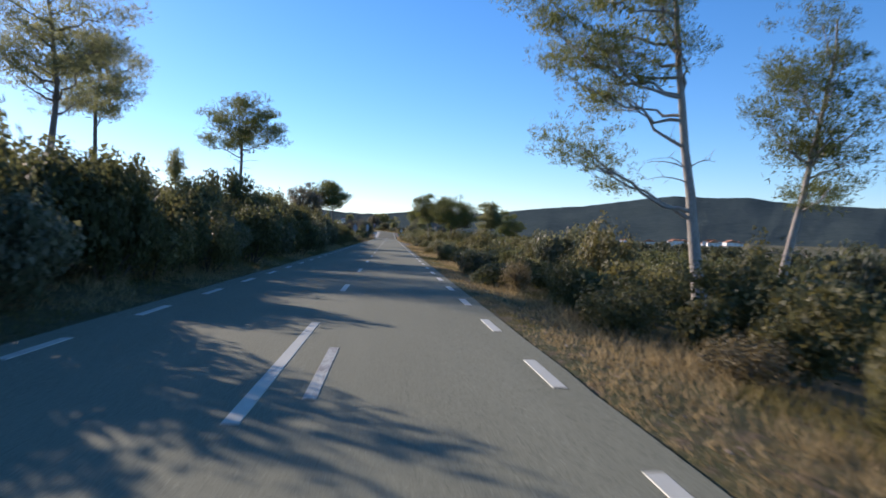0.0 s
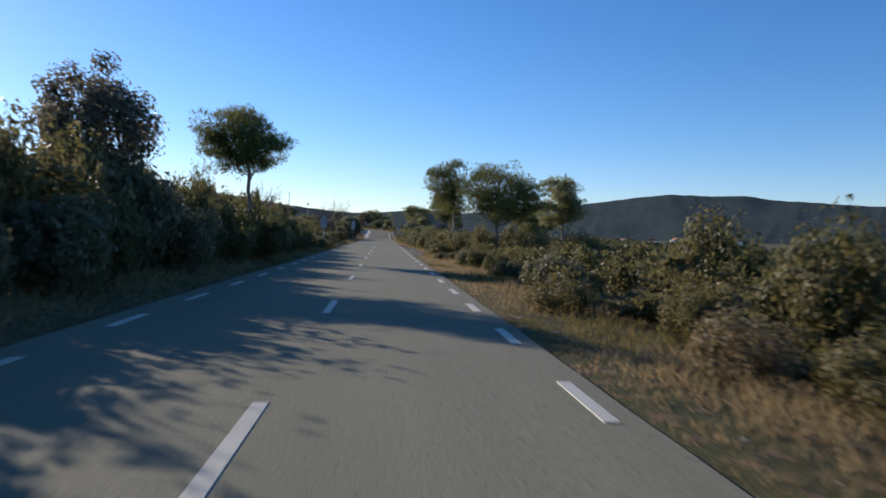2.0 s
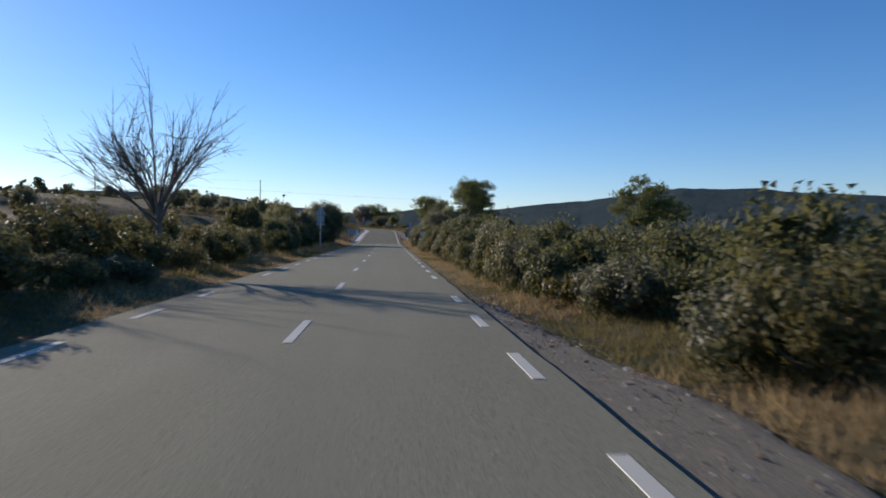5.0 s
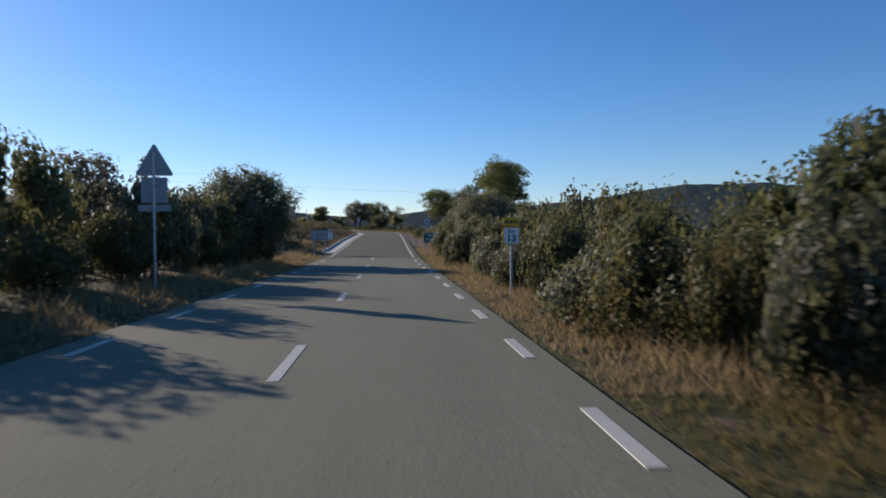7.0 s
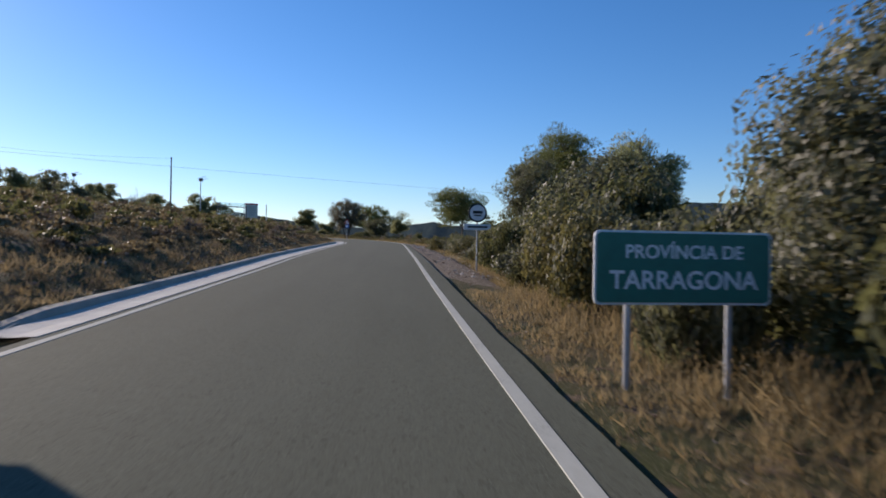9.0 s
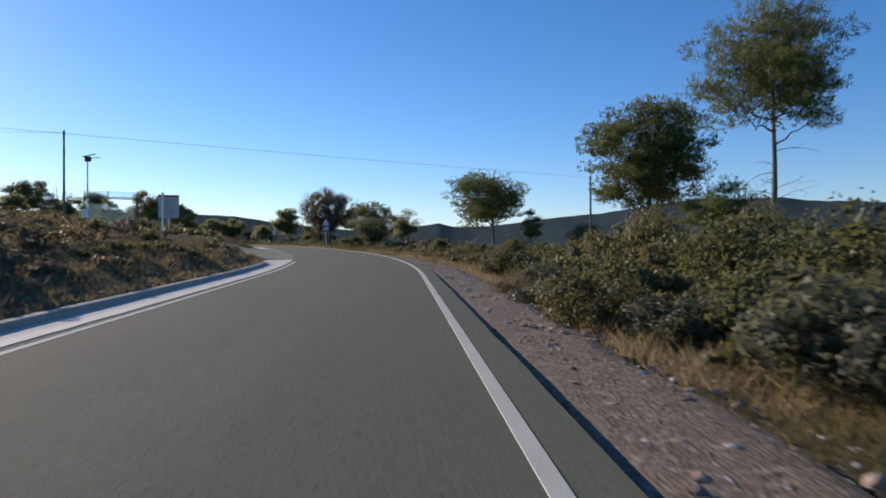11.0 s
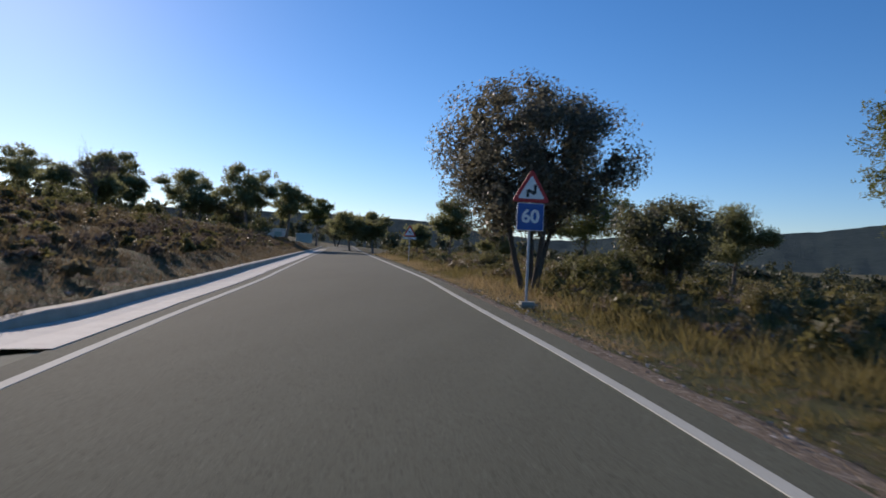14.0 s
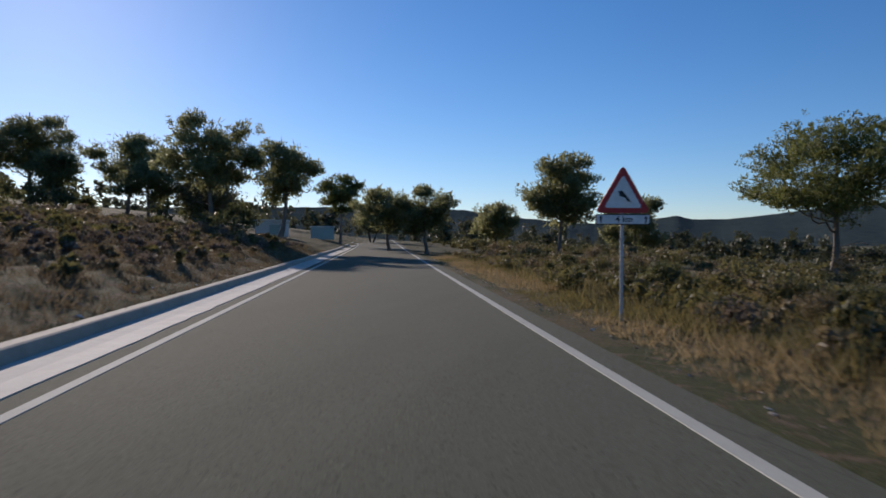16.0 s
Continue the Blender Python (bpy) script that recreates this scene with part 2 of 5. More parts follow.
M_BARK = bark("pine_bark", (0.10, 0.08, 0.065), (0.27, 0.235, 0.20))
M_BARK_PALE = bark("pale_pine_bark", (0.22, 0.19, 0.165), (0.46, 0.42, 0.37))
M_BARK_DARK = bark("oak_bark", (0.05, 0.042, 0.035), (0.14, 0.12, 0.10))


def metal_mat(name, colour, rough=0.45, metal=0.85):
    def build(nt):
        n = noise_tex(nt, 14, 4, 0.7)
        c = ramp(nt, n, [(0.3, tuple(v * 0.75 for v in colour)), (0.7, colour)])
        return shaded(nt, c, rough, bump(nt, n, 0.1, 0.002), metal)
    return material(name, build)


def flat_paint(name, colour, rough=0.5, dirt=0.12):
    def build(nt):
        n = noise_tex(nt, 9, 5, 0.7)
        c = ramp(nt, n, [(0.25, tuple(v * (1 - dirt * 2) for v in colour)), (0.6, colour)])
        return shaded(nt, c, rough, spec=0.4)
    return material(name, build)


M_STEEL = metal_mat("galvanised_steel", (0.50, 0.51, 0.52), 0.5, 0.6)
M_ALU = metal_mat("grey_aluminium", (0.34, 0.36, 0.38), 0.6, 0.2)
M_WHITE, M_RED, M_BLUE = flat_paint("white_film", (0.78, 0.78, 0.76)), flat_paint("red_film", (0.50, 0.03, 0.03)), flat_paint("blue_film", (0.02, 0.10, 0.33))
M_GREEN, M_YELLOW, M_BLACK = flat_paint("green_film", (0.012, 0.16, 0.115)), flat_paint("yellow_film", (0.72, 0.40, 0.02)), flat_paint("black_film", (0.018, 0.018, 0.02))
M_DARK_STEEL = metal_mat("dark_painted_steel", (0.07, 0.075, 0.08), 0.5, 0.2)
M_WHITE_WALL = flat_paint("white_render", (0.74, 0.72, 0.68), 0.8)
M_TEAL = flat_paint("teal_sheet", (0.38, 0.50, 0.46), 0.6)
M_TILE = flat_paint("clay_tile", (0.36, 0.16, 0.09), 0.85)
M_BOARD = flat_paint("weathered_white_board", (0.50, 0.51, 0.45), 0.7)
M_BAR_PALE = flat_paint("faded_print", (0.34, 0.35, 0.33), 0.7)
M_POLE = bark("weathered_pole", (0.16, 0.135, 0.11), (0.27, 0.235, 0.20))


def glass_mat(nt):
    clear = node(nt, "ShaderNodeBsdfTransparent")
    clear.inputs["Color"].default_value = (0.95, 0.98, 0.98, 1)
    gloss = node(nt, "ShaderNodeBsdfGlossy", Roughness=0.04)
    ms = nt.nodes.new("ShaderNodeMixShader")
    ms.inputs[0].default_value = 0.05
    nt.links.new(clear.outputs[0], ms.inputs[1])
    nt.links.new(gloss.outputs[0], ms.inputs[2])
    return ms.outputs[0]


M_GLASS = material("clear_glass", glass_mat)


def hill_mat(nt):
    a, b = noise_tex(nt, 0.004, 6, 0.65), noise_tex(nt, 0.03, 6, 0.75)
    # Blue-grey lift in both ramps paints distance haze over the wooded green.
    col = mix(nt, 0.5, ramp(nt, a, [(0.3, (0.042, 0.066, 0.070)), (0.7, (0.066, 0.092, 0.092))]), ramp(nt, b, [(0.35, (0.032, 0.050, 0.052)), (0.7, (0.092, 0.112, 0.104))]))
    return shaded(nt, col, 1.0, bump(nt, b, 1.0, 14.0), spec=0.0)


M_HILL = material("wooded_hill_haze_tinted", hill_mat)
# ---------------- mesh helpers ----------------


def mesh_of(name, verts, faces, mat, smooth=False):
    """A mesh from arrays: verts (n, 3), faces (m, k)."""
    verts, faces = np.asarray(verts, np.float32), np.asarray(faces, np.int32)
    me = bpy.data.meshes.new(name)
    me.vertices.add(len(verts))
    me.vertices.foreach_set("co", verts.ravel())
    m, k = faces.shape
    me.loops.add(m * k)
    me.loops.foreach_set("vertex_index", faces.ravel())
    me.polygons.add(m)
    me.polygons.foreach_set("loop_start", np.arange(0, m * k, k, dtype=np.int32))
    me.polygons.foreach_set("use_smooth", np.full(m, smooth, dtype=bool))
    me.update(calc_edges=True)
    me.materials.append(mat)
    return me


def part_of(name, me, parent, label=""):
    ob = new(name, me)
    ob.parent = parent
    if label:
        tagged(ob, label)
    return ob


def part(name, bm, mat, parent, label=""):
    me = bpy.data.meshes.new(name)
    bm.to_mesh(me)
    bm.free()
    me.materials.append(mat)
    return part_of(name, me, parent, label)


def box(sx, sy, sz, at=(0, 0, 0), bevel=0.0, turn=None):
    bm = bmesh.new()
    bmesh.ops.create_cube(bm, size=1, matrix=Matrix.Translation(at) @ (turn or Matrix()) @ Matrix.Diagonal((sx, sy, sz, 1)))
    if bevel:
        bmesh.ops.bevel(bm, geom=bm.edges[:], offset=bevel, segments=2, affect="EDGES")
    return bm


def rod(r, a, b, sides=10, r2=None):
    bm = bmesh.new()
    a, b = Vector(a), Vector(b)
    m = Matrix.Translation((a + b) / 2) @ (b - a).to_track_quat("Z", "Y").to_matrix().to_4x4()
    bmesh.ops.create_cone(bm, cap_ends=True, segments=sides, radius1=r, radius2=r if r2 is None else r2, depth=(b - a).length, matrix=m)
    return bm


def plate(points, y0, y1, bevel=0.0):
    """A flat plate: outline in x, z, from depth y0 to y1."""
    bm = bmesh.new()
    f = bm.faces.new([bm.verts.new((x, y0, z)) for x, z in points])
    ex = bmesh.ops.extrude_face_region(bm, geom=[f])
    bmesh.ops.translate(bm, verts=[v for v in ex["geom"] if isinstance(v, bmesh.types.BMVert)], vec=(0, y1 - y0, 0))
    bmesh.ops.recalc_face_normals(bm, faces=bm.faces[:])
    if bevel:
        bmesh.ops.bevel(bm, geom=bm.edges[:], offset=bevel, segments=1, affect="EDGES")
    return bm


def rounded(points, r, steps=5):
    """An outline with its corners rounded."""
    out, n = [], len(points)
    for i in range(n):
        p0, p, p2 = (Vector(points[j % n]) for j in (i - 1, i, i + 1))
        d0, d2 = (p0 - p).normalized(), (p2 - p).normalized()
        half = d0.angle(d2) / 2
        a, b = p + d0 * (r / math.tan(half)), p + d2 * (r / math.tan(half))
        for k in range(steps + 1):
            t = k / steps
            out.append(tuple(a * (1 - t) ** 2 + p * 2 * t * (1 - t) + b * t * t))
    return out


def lettering(text, size, mat, parent, at, bold=0.0, name="lettering"):
    """Raised letters facing -y, centred at the place given."""
    cu = bpy.data.curves.new(name, "FONT")
    cu.body, cu.size, cu.align_x, cu.align_y, cu.extrude, cu.offset = text, size, "CENTER", "CENTER", 0.0015, bold
    tmp = bpy.data.objects.new(name, cu)
    scene.collection.objects.link(tmp)
    me = bpy.data.meshes.new_from_object(tmp.evaluated_get(bpy.context.evaluated_depsgraph_get()))
    bpy.data.objects.remove(tmp)
    me.materials.clear()
    me.materials.append(mat)
    ob = part_of(name, me, parent)
    ob.matrix_basis = pose(*at, 90, 0, 0)
    return ob


def thing(name, m, label, category, group="", kind=""):
    ob = new(name)
    ob.matrix_basis = m
    return tagged(ob, label, category, group, kind)


# ---------------- the road's line and the lie of the land ----------------
def along(s, u, dz=0.0):
    """A place by its way along the road and its distance to the right of the centre."""
    if s < ARC0:
        x, y, th = 0.0, s, 0.0
    else:
        th = min(s - ARC0, ARC1 - ARC0) / R119
        x, y = -R119 * (1 - math.cos(th)), ARC0 + R119 * math.sin(th)
        if s > ARC1:
            x, y = x - math.sin(th) * (s - ARC1), y + math.cos(th) * (s - ARC1)
    return Vector((x + u * math.cos(th), y + u * math.sin(th), road_z(s) + dz))


def heading(s):
    return min(max(s - ARC0, 0), ARC1 - ARC0) / R119


def road_place(x, y):
    """The way along the road and the distance to its right of a place."""
    if y < ARC0:
        return y, x
    phi = math.atan2(y - ARC0, max(x + R119, 1e-3))
    if phi < THETA and x > -R119:
        return ARC0 + R119 * phi, math.hypot(x + R119, y - ARC0) - R119
    e = along(ARC1, 0)
    dx, dy = x - e.x, y - e.y
    c, s = math.cos(THETA), math.sin(THETA)
    return ARC1 + max(-dx * s + dy * c, 0), dx * c + dy * s


def step(a, b, v):
    t = min(max((v - a) / (b - a), 0.0), 1.0)
    return t * t * (3 - 2 * t)


def cross(s, u):
    """Height of the land over the road's centre."""
    if u >= 0:
        d = u - 2.75
        if d < 0:
            return -0.07
        k = 0.15 - 0.11 * step(30, 75, s) + 0.06 * step(110, 150, s) - 0.05 * step(200, 230, s)
        z = -0.05 - 0.03 * step(0.3, 0.9, d) - k * min(max(d - 0.4, 0), 12) - 0.05 * min(max(d - 12, 0), 60)
        z -= 0.09 * step(193, 198, s) * (1 - step(298, 305, s)) * (1 - step(2.0 - 0.9 * step(252, 272, s), 3.0 - 0.9 * step(252, 272, s), d))
        z -= 0.10 * step(84, 90, s) * (1 - step(116, 122, s)) * (1 - step(1.5, 2.4, d))
        return z - 3 * step(60, 200, d) + 12 * step(300, 1600, d)
    d = -u - 2.95
    if d < 0:
        return -0.10
    gap = step(249, 253, s) * (1 - step(272, 279, s))        # mouth of the side road
    kerbed = step(184, 190, s)
    free = -0.08 + (0.13 - 0.05 * step(85, 110, s)) * max(min(d, 7) - 0.6, 0) + 0.085 * min(max(d - 7, 0), 55)
    bank = -0.10 + 0.95 * step(1.2, 3.5, d) + 0.115 * min(max(d - 3.2, 0), 40)
    mouth = -0.10 + 0.085 * min(max(d - 0.2, 0), 48)
    z = free * (1 - kerbed) + kerbed * (bank * (1 - gap) + mouth * gap)
    return z + 6 * step(70, 500, d)


def ground_z(x, y):
    s, u = road_place(x, y)
    far = step(4, 14, abs(u))
    n = 0.05 * noise.noise((x * 0.9, y * 0.9, 0)) * step(3.1, 4.2, abs(u)) + far * 0.35 * noise.noise((x * 0.12, y * 0.12, 3))
    n += step(40, 200, abs(u)) * 3 * noise.noise((x * 0.012, y * 0.012, 8))
    return road_z(s) + cross(s, u) + n


def spread(a, b, step0, far, grow):
    mid = list(np.arange(a, b + 1e-6, step0))
    lo, hi, d = [], [], step0
    x = a
    while x > -far:
        d *= grow
        x -= d
        lo.append(x)
    d, x = step0, b
    while x < far:
        d *= grow
        x += d
        hi.append(x)
    return np.array(lo[::-1] + mid + hi)


gx, gy = spread(-24, 12, 0.5, 4200, 1.18), spread(-25, 390, 1.4, 4400, 1.18)
gz = np.array([[ground_z(x, y) for x in gx] for y in gy])
gv = np.stack([np.broadcast_to(gx, gz.shape), np.broadcast_to(gy[:, None], gz.shape), gz], -1).reshape(-1, 3)
nx, ny = len(gx), len(gy)
ii = (np.arange(ny - 1)[:, None] * nx + np.arange(nx - 1)).ravel()
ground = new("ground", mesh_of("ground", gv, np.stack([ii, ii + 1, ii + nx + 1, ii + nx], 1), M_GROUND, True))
tagged(ground, "dry stony ground with straw-coloured grass and soil", "ground", kind="structure")


def strip(name, s0, s1, us, mat, ds=1.0, wobble=0.0, seed=0, smooth=False):
    """A long band along the road. us: rows of (u, dz), or a function of s that gives them."""
    ss = np.arange(s0, s1 + ds * 0.5, ds)
    rows = []
    for s in ss:
        prof = us(s) if callable(us) else us
        rows.append([along(s, u + wobble * noise.noise((s * 0.6, u * 3, seed)), dz) for u, dz in prof])
    v = np.array(rows).reshape(-1, 3)
    k = len(rows[0])
    i = (np.arange(len(ss) - 1)[:, None] * k + np.arange(k - 1)).ravel()
    return mesh_of(name, v, np.stack([i, i + 1, i + k + 1, i + k], 1), mat, smooth)


SEAM = 182.0


def inner_line(s):
    return -2.75 + 0.50 * step(275, 290, s)


def near_edge(s):
    """Where the asphalt meets the gutter."""
    return -2.68 - 0.28 * step(195, 222, s) if s < 262 else inner_line(s) - 0.30


def road_profile(s):
    e = 2.73 - 0.09 * step(165, 180, s) + 0.12 * step(276, 292, s)
    lift = 0.004 if s > SEAM else 0.0
    w = -2.9 if s < 186 else near_edge(s) - 0.04
    return [(u, z + lift) for u, z in ((w - 0.04, -0.14), (w, -0.012), (-1.5, -0.003), (0, 0.002), (1.5, -0.003), (e, -0.012), (e + 0.04, -0.13))]


road_old = new("road_old", strip("road_old", -40, SEAM, road_profile, M_ROAD_OLD, wobble=0.03))
tagged(road_old, "worn pale grey asphalt country road with dashed markings", "road", kind="structure")
road_new = new("road_new", strip("road_new", SEAM, 470, road_profile, M_ROAD_NEW, wobble=0.03))
tagged(road_new, "darker newer asphalt road bending left beyond a joint", "road", kind="structure")


def crown(u):
    return 0.002 - 0.0033 * abs(u) if abs(u) < 1.5 else -0.003 - 0.0064 * (abs(u) - 1.5)


def dash(name, s, length, u, width, mat, parent, skew=0.0):
    n = max(int(length / 1.0), 1)
    v = []
    for i in range(n + 1):
        t = s + length * i / n
        for du, dz in ((-width / 2, 0.0), (-width / 2 + 0.004, 0.006), (width / 2 - 0.004, 0.006), (width / 2, 0.0)):
            v.append(along(t, u + du + skew * (t - s), crown(u + du) + (0.004 if parent is road_new else 0) + dz))
    i = (np.arange(n)[:, None] * 4 + np.arange(3)).ravel()
    return part_of(name, mesh_of(name, np.array(v), np.stack([i, i + 1, i + 5, i + 4], 1), mat), parent)


for k in range(-3, 25):
    s0, ln = 7.5 * k, 2.0
    if k == 0:
        s0, ln = 1.0, 2.0
    if k == 1:
        s0, ln = 4.9, 5.0
    dash("centre_dash", s0, ln, 0.0, 0.12, M_PAINT_WORN if 0 < k < 10 else M_PAINT, road_old if s0 < SEAM else road_new)
dash("old_dash", 5.6, 2.3, 0.42, 0.11, M_PAINT_GHOST, road_old)
EDGE, PH_A, PH_B = 3.369, -0.55, 2.70
for k in range(-8, 54):
    s0 = EDGE * k + (PH_A if k < 36 else PH_B)
    if s0 < 178:
        dash("edge_dash", s0, 1.3, 2.47 - 0.2 * step(165, 178, s0), 0.13, M_PAINT, road_old)
    if s0 < 180:
        dash("edge_dash", s0 + 0.7, 1.3, -2.49, 0.12, M_PAINT_WORN, road_old)


def line(name, s0, s1, u, width, mat):
    us = lambda s: [(u(s) - width / 2, crown(u(s)) + 0.004), (u(s) - width / 2 + 0.004, crown(u(s)) + 0.010), (u(s) + width / 2 - 0.004, crown(u(s)) + 0.010), (u(s) + width / 2, crown(u(s)) + 0.004)]
    part_of(name, strip(name, s0, s1, us, mat), road_new)


line("edge_line", SEAM + 0.5, 440, lambda s: 2.28 - 0.06 * step(182, 198, s) + 0.12 * step(278, 292, s), 0.13, M_PAINT_DULL)
line("edge_line", SEAM - 0.5 + 2, 248, lambda s: -2.49 - 0.26 * step(195, 222, s), 0.12, M_PAINT_DULL)
line("edge_line", 273.8, 440, inner_line, 0.12, M_PAINT_DULL)
for k in range(3):
    dash("give_way_dash", 267.7 + 2.15 * k, 1.3, -2.93 + 0.06 * k, 0.12, M_PAINT_FAINT, road_new)

# concrete gutter and kerb along the bend's inner side
def kerb_foot(s):
    return -3.30 - 0.30 * step(188, 222, s) if s < 262 else inner_line(s) - 0.98


def surface_z(x, y):
    """Height of what grows and lies there: the land, or the bank behind a kerb."""
    s, u = road_place(x, y)
    z = ground_z(x, y)
    d = kerb_foot(s) - 0.28 - u
    if (188.5 < s < 248 or s > 277) and 0 < d < 3:
        z = max(z, road_z(s) + 0.11 + 0.17 * d + 0.16 * step(0.3, 1.3, d))
    return z


def gutter(s0, s1, near, foot, flare0, flare1, high):
    """near, foot: the gutter's edge at the asphalt and the foot of its kerb."""
    def kf(s):
        return foot(s) - flare1 * step(s1 - 7, s1, s) - flare0 * (1 - step(s0, s0 + 3, s))

    def top(s):
        return high * step(s0 - 0.2, s0 + 2.0, s) * step(s1 + 0.2, s1 - 1.5, s) - 0.01

    g = new("gutter", strip("gutter", s0, s1, lambda s: [(near(s) + 0.02, -0.05), (near(s) + 0.03 * noise.noise((s * 2.1, 0, 3)), 0.004), ((near(s) + kf(s)) / 2, -0.012), (kf(s) + 0.01, 0.008)], M_CONCRETE, 0.5, 0.02, 4))
    tagged(g, "pale concrete drainage gutter beside the asphalt", "gutter", kind="structure")
    k = new("kerb", strip("kerb", s0 + 0.5 * (flare0 > 0), s1, lambda s: [(kf(s) + 0.02, -0.05), (kf(s), 0.0), (kf(s) - 0.05, top(s) - 0.015), (kf(s) - 0.08, top(s)), (kf(s) - 0.26, top(s)), (kf(s) - 0.30, -0.05)], M_KERB, 0.5, 0.025, 9))
    tagged(k, "raised grey concrete kerb along a gutter", "kerb", kind="structure")
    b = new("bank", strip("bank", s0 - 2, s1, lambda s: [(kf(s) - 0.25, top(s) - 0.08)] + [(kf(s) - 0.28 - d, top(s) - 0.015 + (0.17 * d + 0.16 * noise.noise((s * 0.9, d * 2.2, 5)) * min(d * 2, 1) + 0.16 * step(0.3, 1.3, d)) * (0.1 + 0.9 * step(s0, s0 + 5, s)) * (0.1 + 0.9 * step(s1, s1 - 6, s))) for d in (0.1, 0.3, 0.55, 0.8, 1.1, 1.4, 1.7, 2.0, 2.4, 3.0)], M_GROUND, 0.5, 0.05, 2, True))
    tagged(b, "rough earth bank behind the kerb", "bank", kind="structure")


gutter(188.5, 250, near_edge, kerb_foot, 0.0, 0.9, 0.12)
gutter(275.6, 440, near_edge, kerb_foot, 0.35, 0.0, 0.16)

# side road that climbs away to the left
def side_road():
    vs, fs, n, m = [], [], 18, 12
    for i in range(n + 1):
        u = -2.7 - 20 * i / n
        a, b = 250.5 + 0.12 * (-u), 277.0 - 0.22 * (-u) - 3.0 * step(2, 6, -u)
        for j in range(m + 1):
            s = a + (b - a) * j / m
            p = along(s, u)
            p.z = max(ground_z(p.x, p.y) + 0.03, road_z(s) + cross(s, u) + 0.05) if i > 1 else road_z(s) - 0.03 - 0.01 * i
            vs.append(p)
    k = m + 1
    i = (np.arange(n)[:, None] * k + np.arange(m)).ravel()
    return mesh_of("side_road", np.array(vs), np.stack([i, i + 1, i + k + 1, i + k], 1), M_ROAD_OLD, True)


tagged(new("side_road", side_road()), "cracked grey asphalt side road climbing from the bend", "road", kind="structure")
def gravel_width(s):
    return 1.0 - 0.55 * step(252, 272, s)


shoulder = new("shoulder", strip("shoulder", 196, 306, lambda s: [(2.62, -0.12)] + [(2.70 + d * gravel_width(s), -0.085 - 0.05 * d + 0.03 * noise.noise((s * 1.3, d * 3, 2)) - 0.16 * (1 - step(196, 201, s)) - 0.16 * step(296, 306, s)) for d in (0.1, 0.3, 0.55, 0.8, 1.05, 1.3)] + [(2.7 + 1.6 * gravel_width(s) + 0.3 * noise.noise((s * .4, 0, 0)), -0.30)], M_GRAVEL, 0.5, 0.06, 6, True))
tagged(shoulder, "reddish stony gravel shoulder beside the asphalt", "shoulder", kind="structure")

def lay_by_width(s):
    return 0.12 + (0.78 + 0.30 * noise.noise((s * 0.35, 1, 3))) * step(82, 94, s) * (1 - step(104, 124, s))


lay_by = new("shoulder", strip("shoulder", 80, 126, lambda s: [(2.62, -0.14), (2.76, -0.075)] + [(2.78 + d * lay_by_width(s), -0.075 - 0.04 * d + 0.05 * noise.noise((s * 2.3, d * 4, 7)) - 0.03 * (1 - step(80, 90, s)) - 0.03 * step(114, 126, s)) for d in (0.2, 0.45, 0.7, 0.95, 1.2, 1.4)] + [(2.80 + 1.65 * lay_by_width(s), -0.36)], M_GRAVEL_GREY, 0.4, 0.16, 8, True))
tagged(lay_by, "grey gravel shoulder beside the worn asphalt", "shoulder", kind="structure")

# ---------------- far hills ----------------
SKYLINE = [(70, 2.2), (40, 2.6), (26, 2.9), (20, 3.0), (13, 2.8), (9, 2.2), (4, 1.75), (1.5, 1.7), (-0.5, 1.9), (-2.2, 2.1), (-3.4, 2.3), (-4.6, 2.0), (-7, 2.0), (-9.3, 2.24), (-13, 2.7),
           (-17, 3.05), (-21.4, 3.7), (-24, 4.0), (-27.3, 3.9), (-29.7, 3.95), (-31.5, 3.65), (-38.4, 3.2), (-50, 3.0), (-70, 2.6)]


def skyline(az):
    for (a, e), (b, f) in zip(SKYLINE, SKYLINE[1:]):
        if b <= az <= a:
            t = (a - az) / (a - b)
            return e + (f - e) * t + 0.05 * noise.noise((az * 1.3, 2, 5))
    return 1.8


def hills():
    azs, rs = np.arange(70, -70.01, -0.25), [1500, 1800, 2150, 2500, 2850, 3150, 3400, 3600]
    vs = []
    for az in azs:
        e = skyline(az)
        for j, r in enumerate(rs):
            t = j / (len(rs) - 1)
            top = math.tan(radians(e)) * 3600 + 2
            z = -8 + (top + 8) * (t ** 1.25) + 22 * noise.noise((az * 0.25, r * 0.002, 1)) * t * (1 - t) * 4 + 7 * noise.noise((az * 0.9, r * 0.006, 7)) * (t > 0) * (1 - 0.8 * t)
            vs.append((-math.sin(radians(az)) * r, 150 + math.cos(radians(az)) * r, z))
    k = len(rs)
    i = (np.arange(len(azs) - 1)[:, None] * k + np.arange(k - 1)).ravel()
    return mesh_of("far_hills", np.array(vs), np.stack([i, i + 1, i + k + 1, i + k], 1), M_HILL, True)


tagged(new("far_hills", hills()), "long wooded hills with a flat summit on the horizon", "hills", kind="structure")
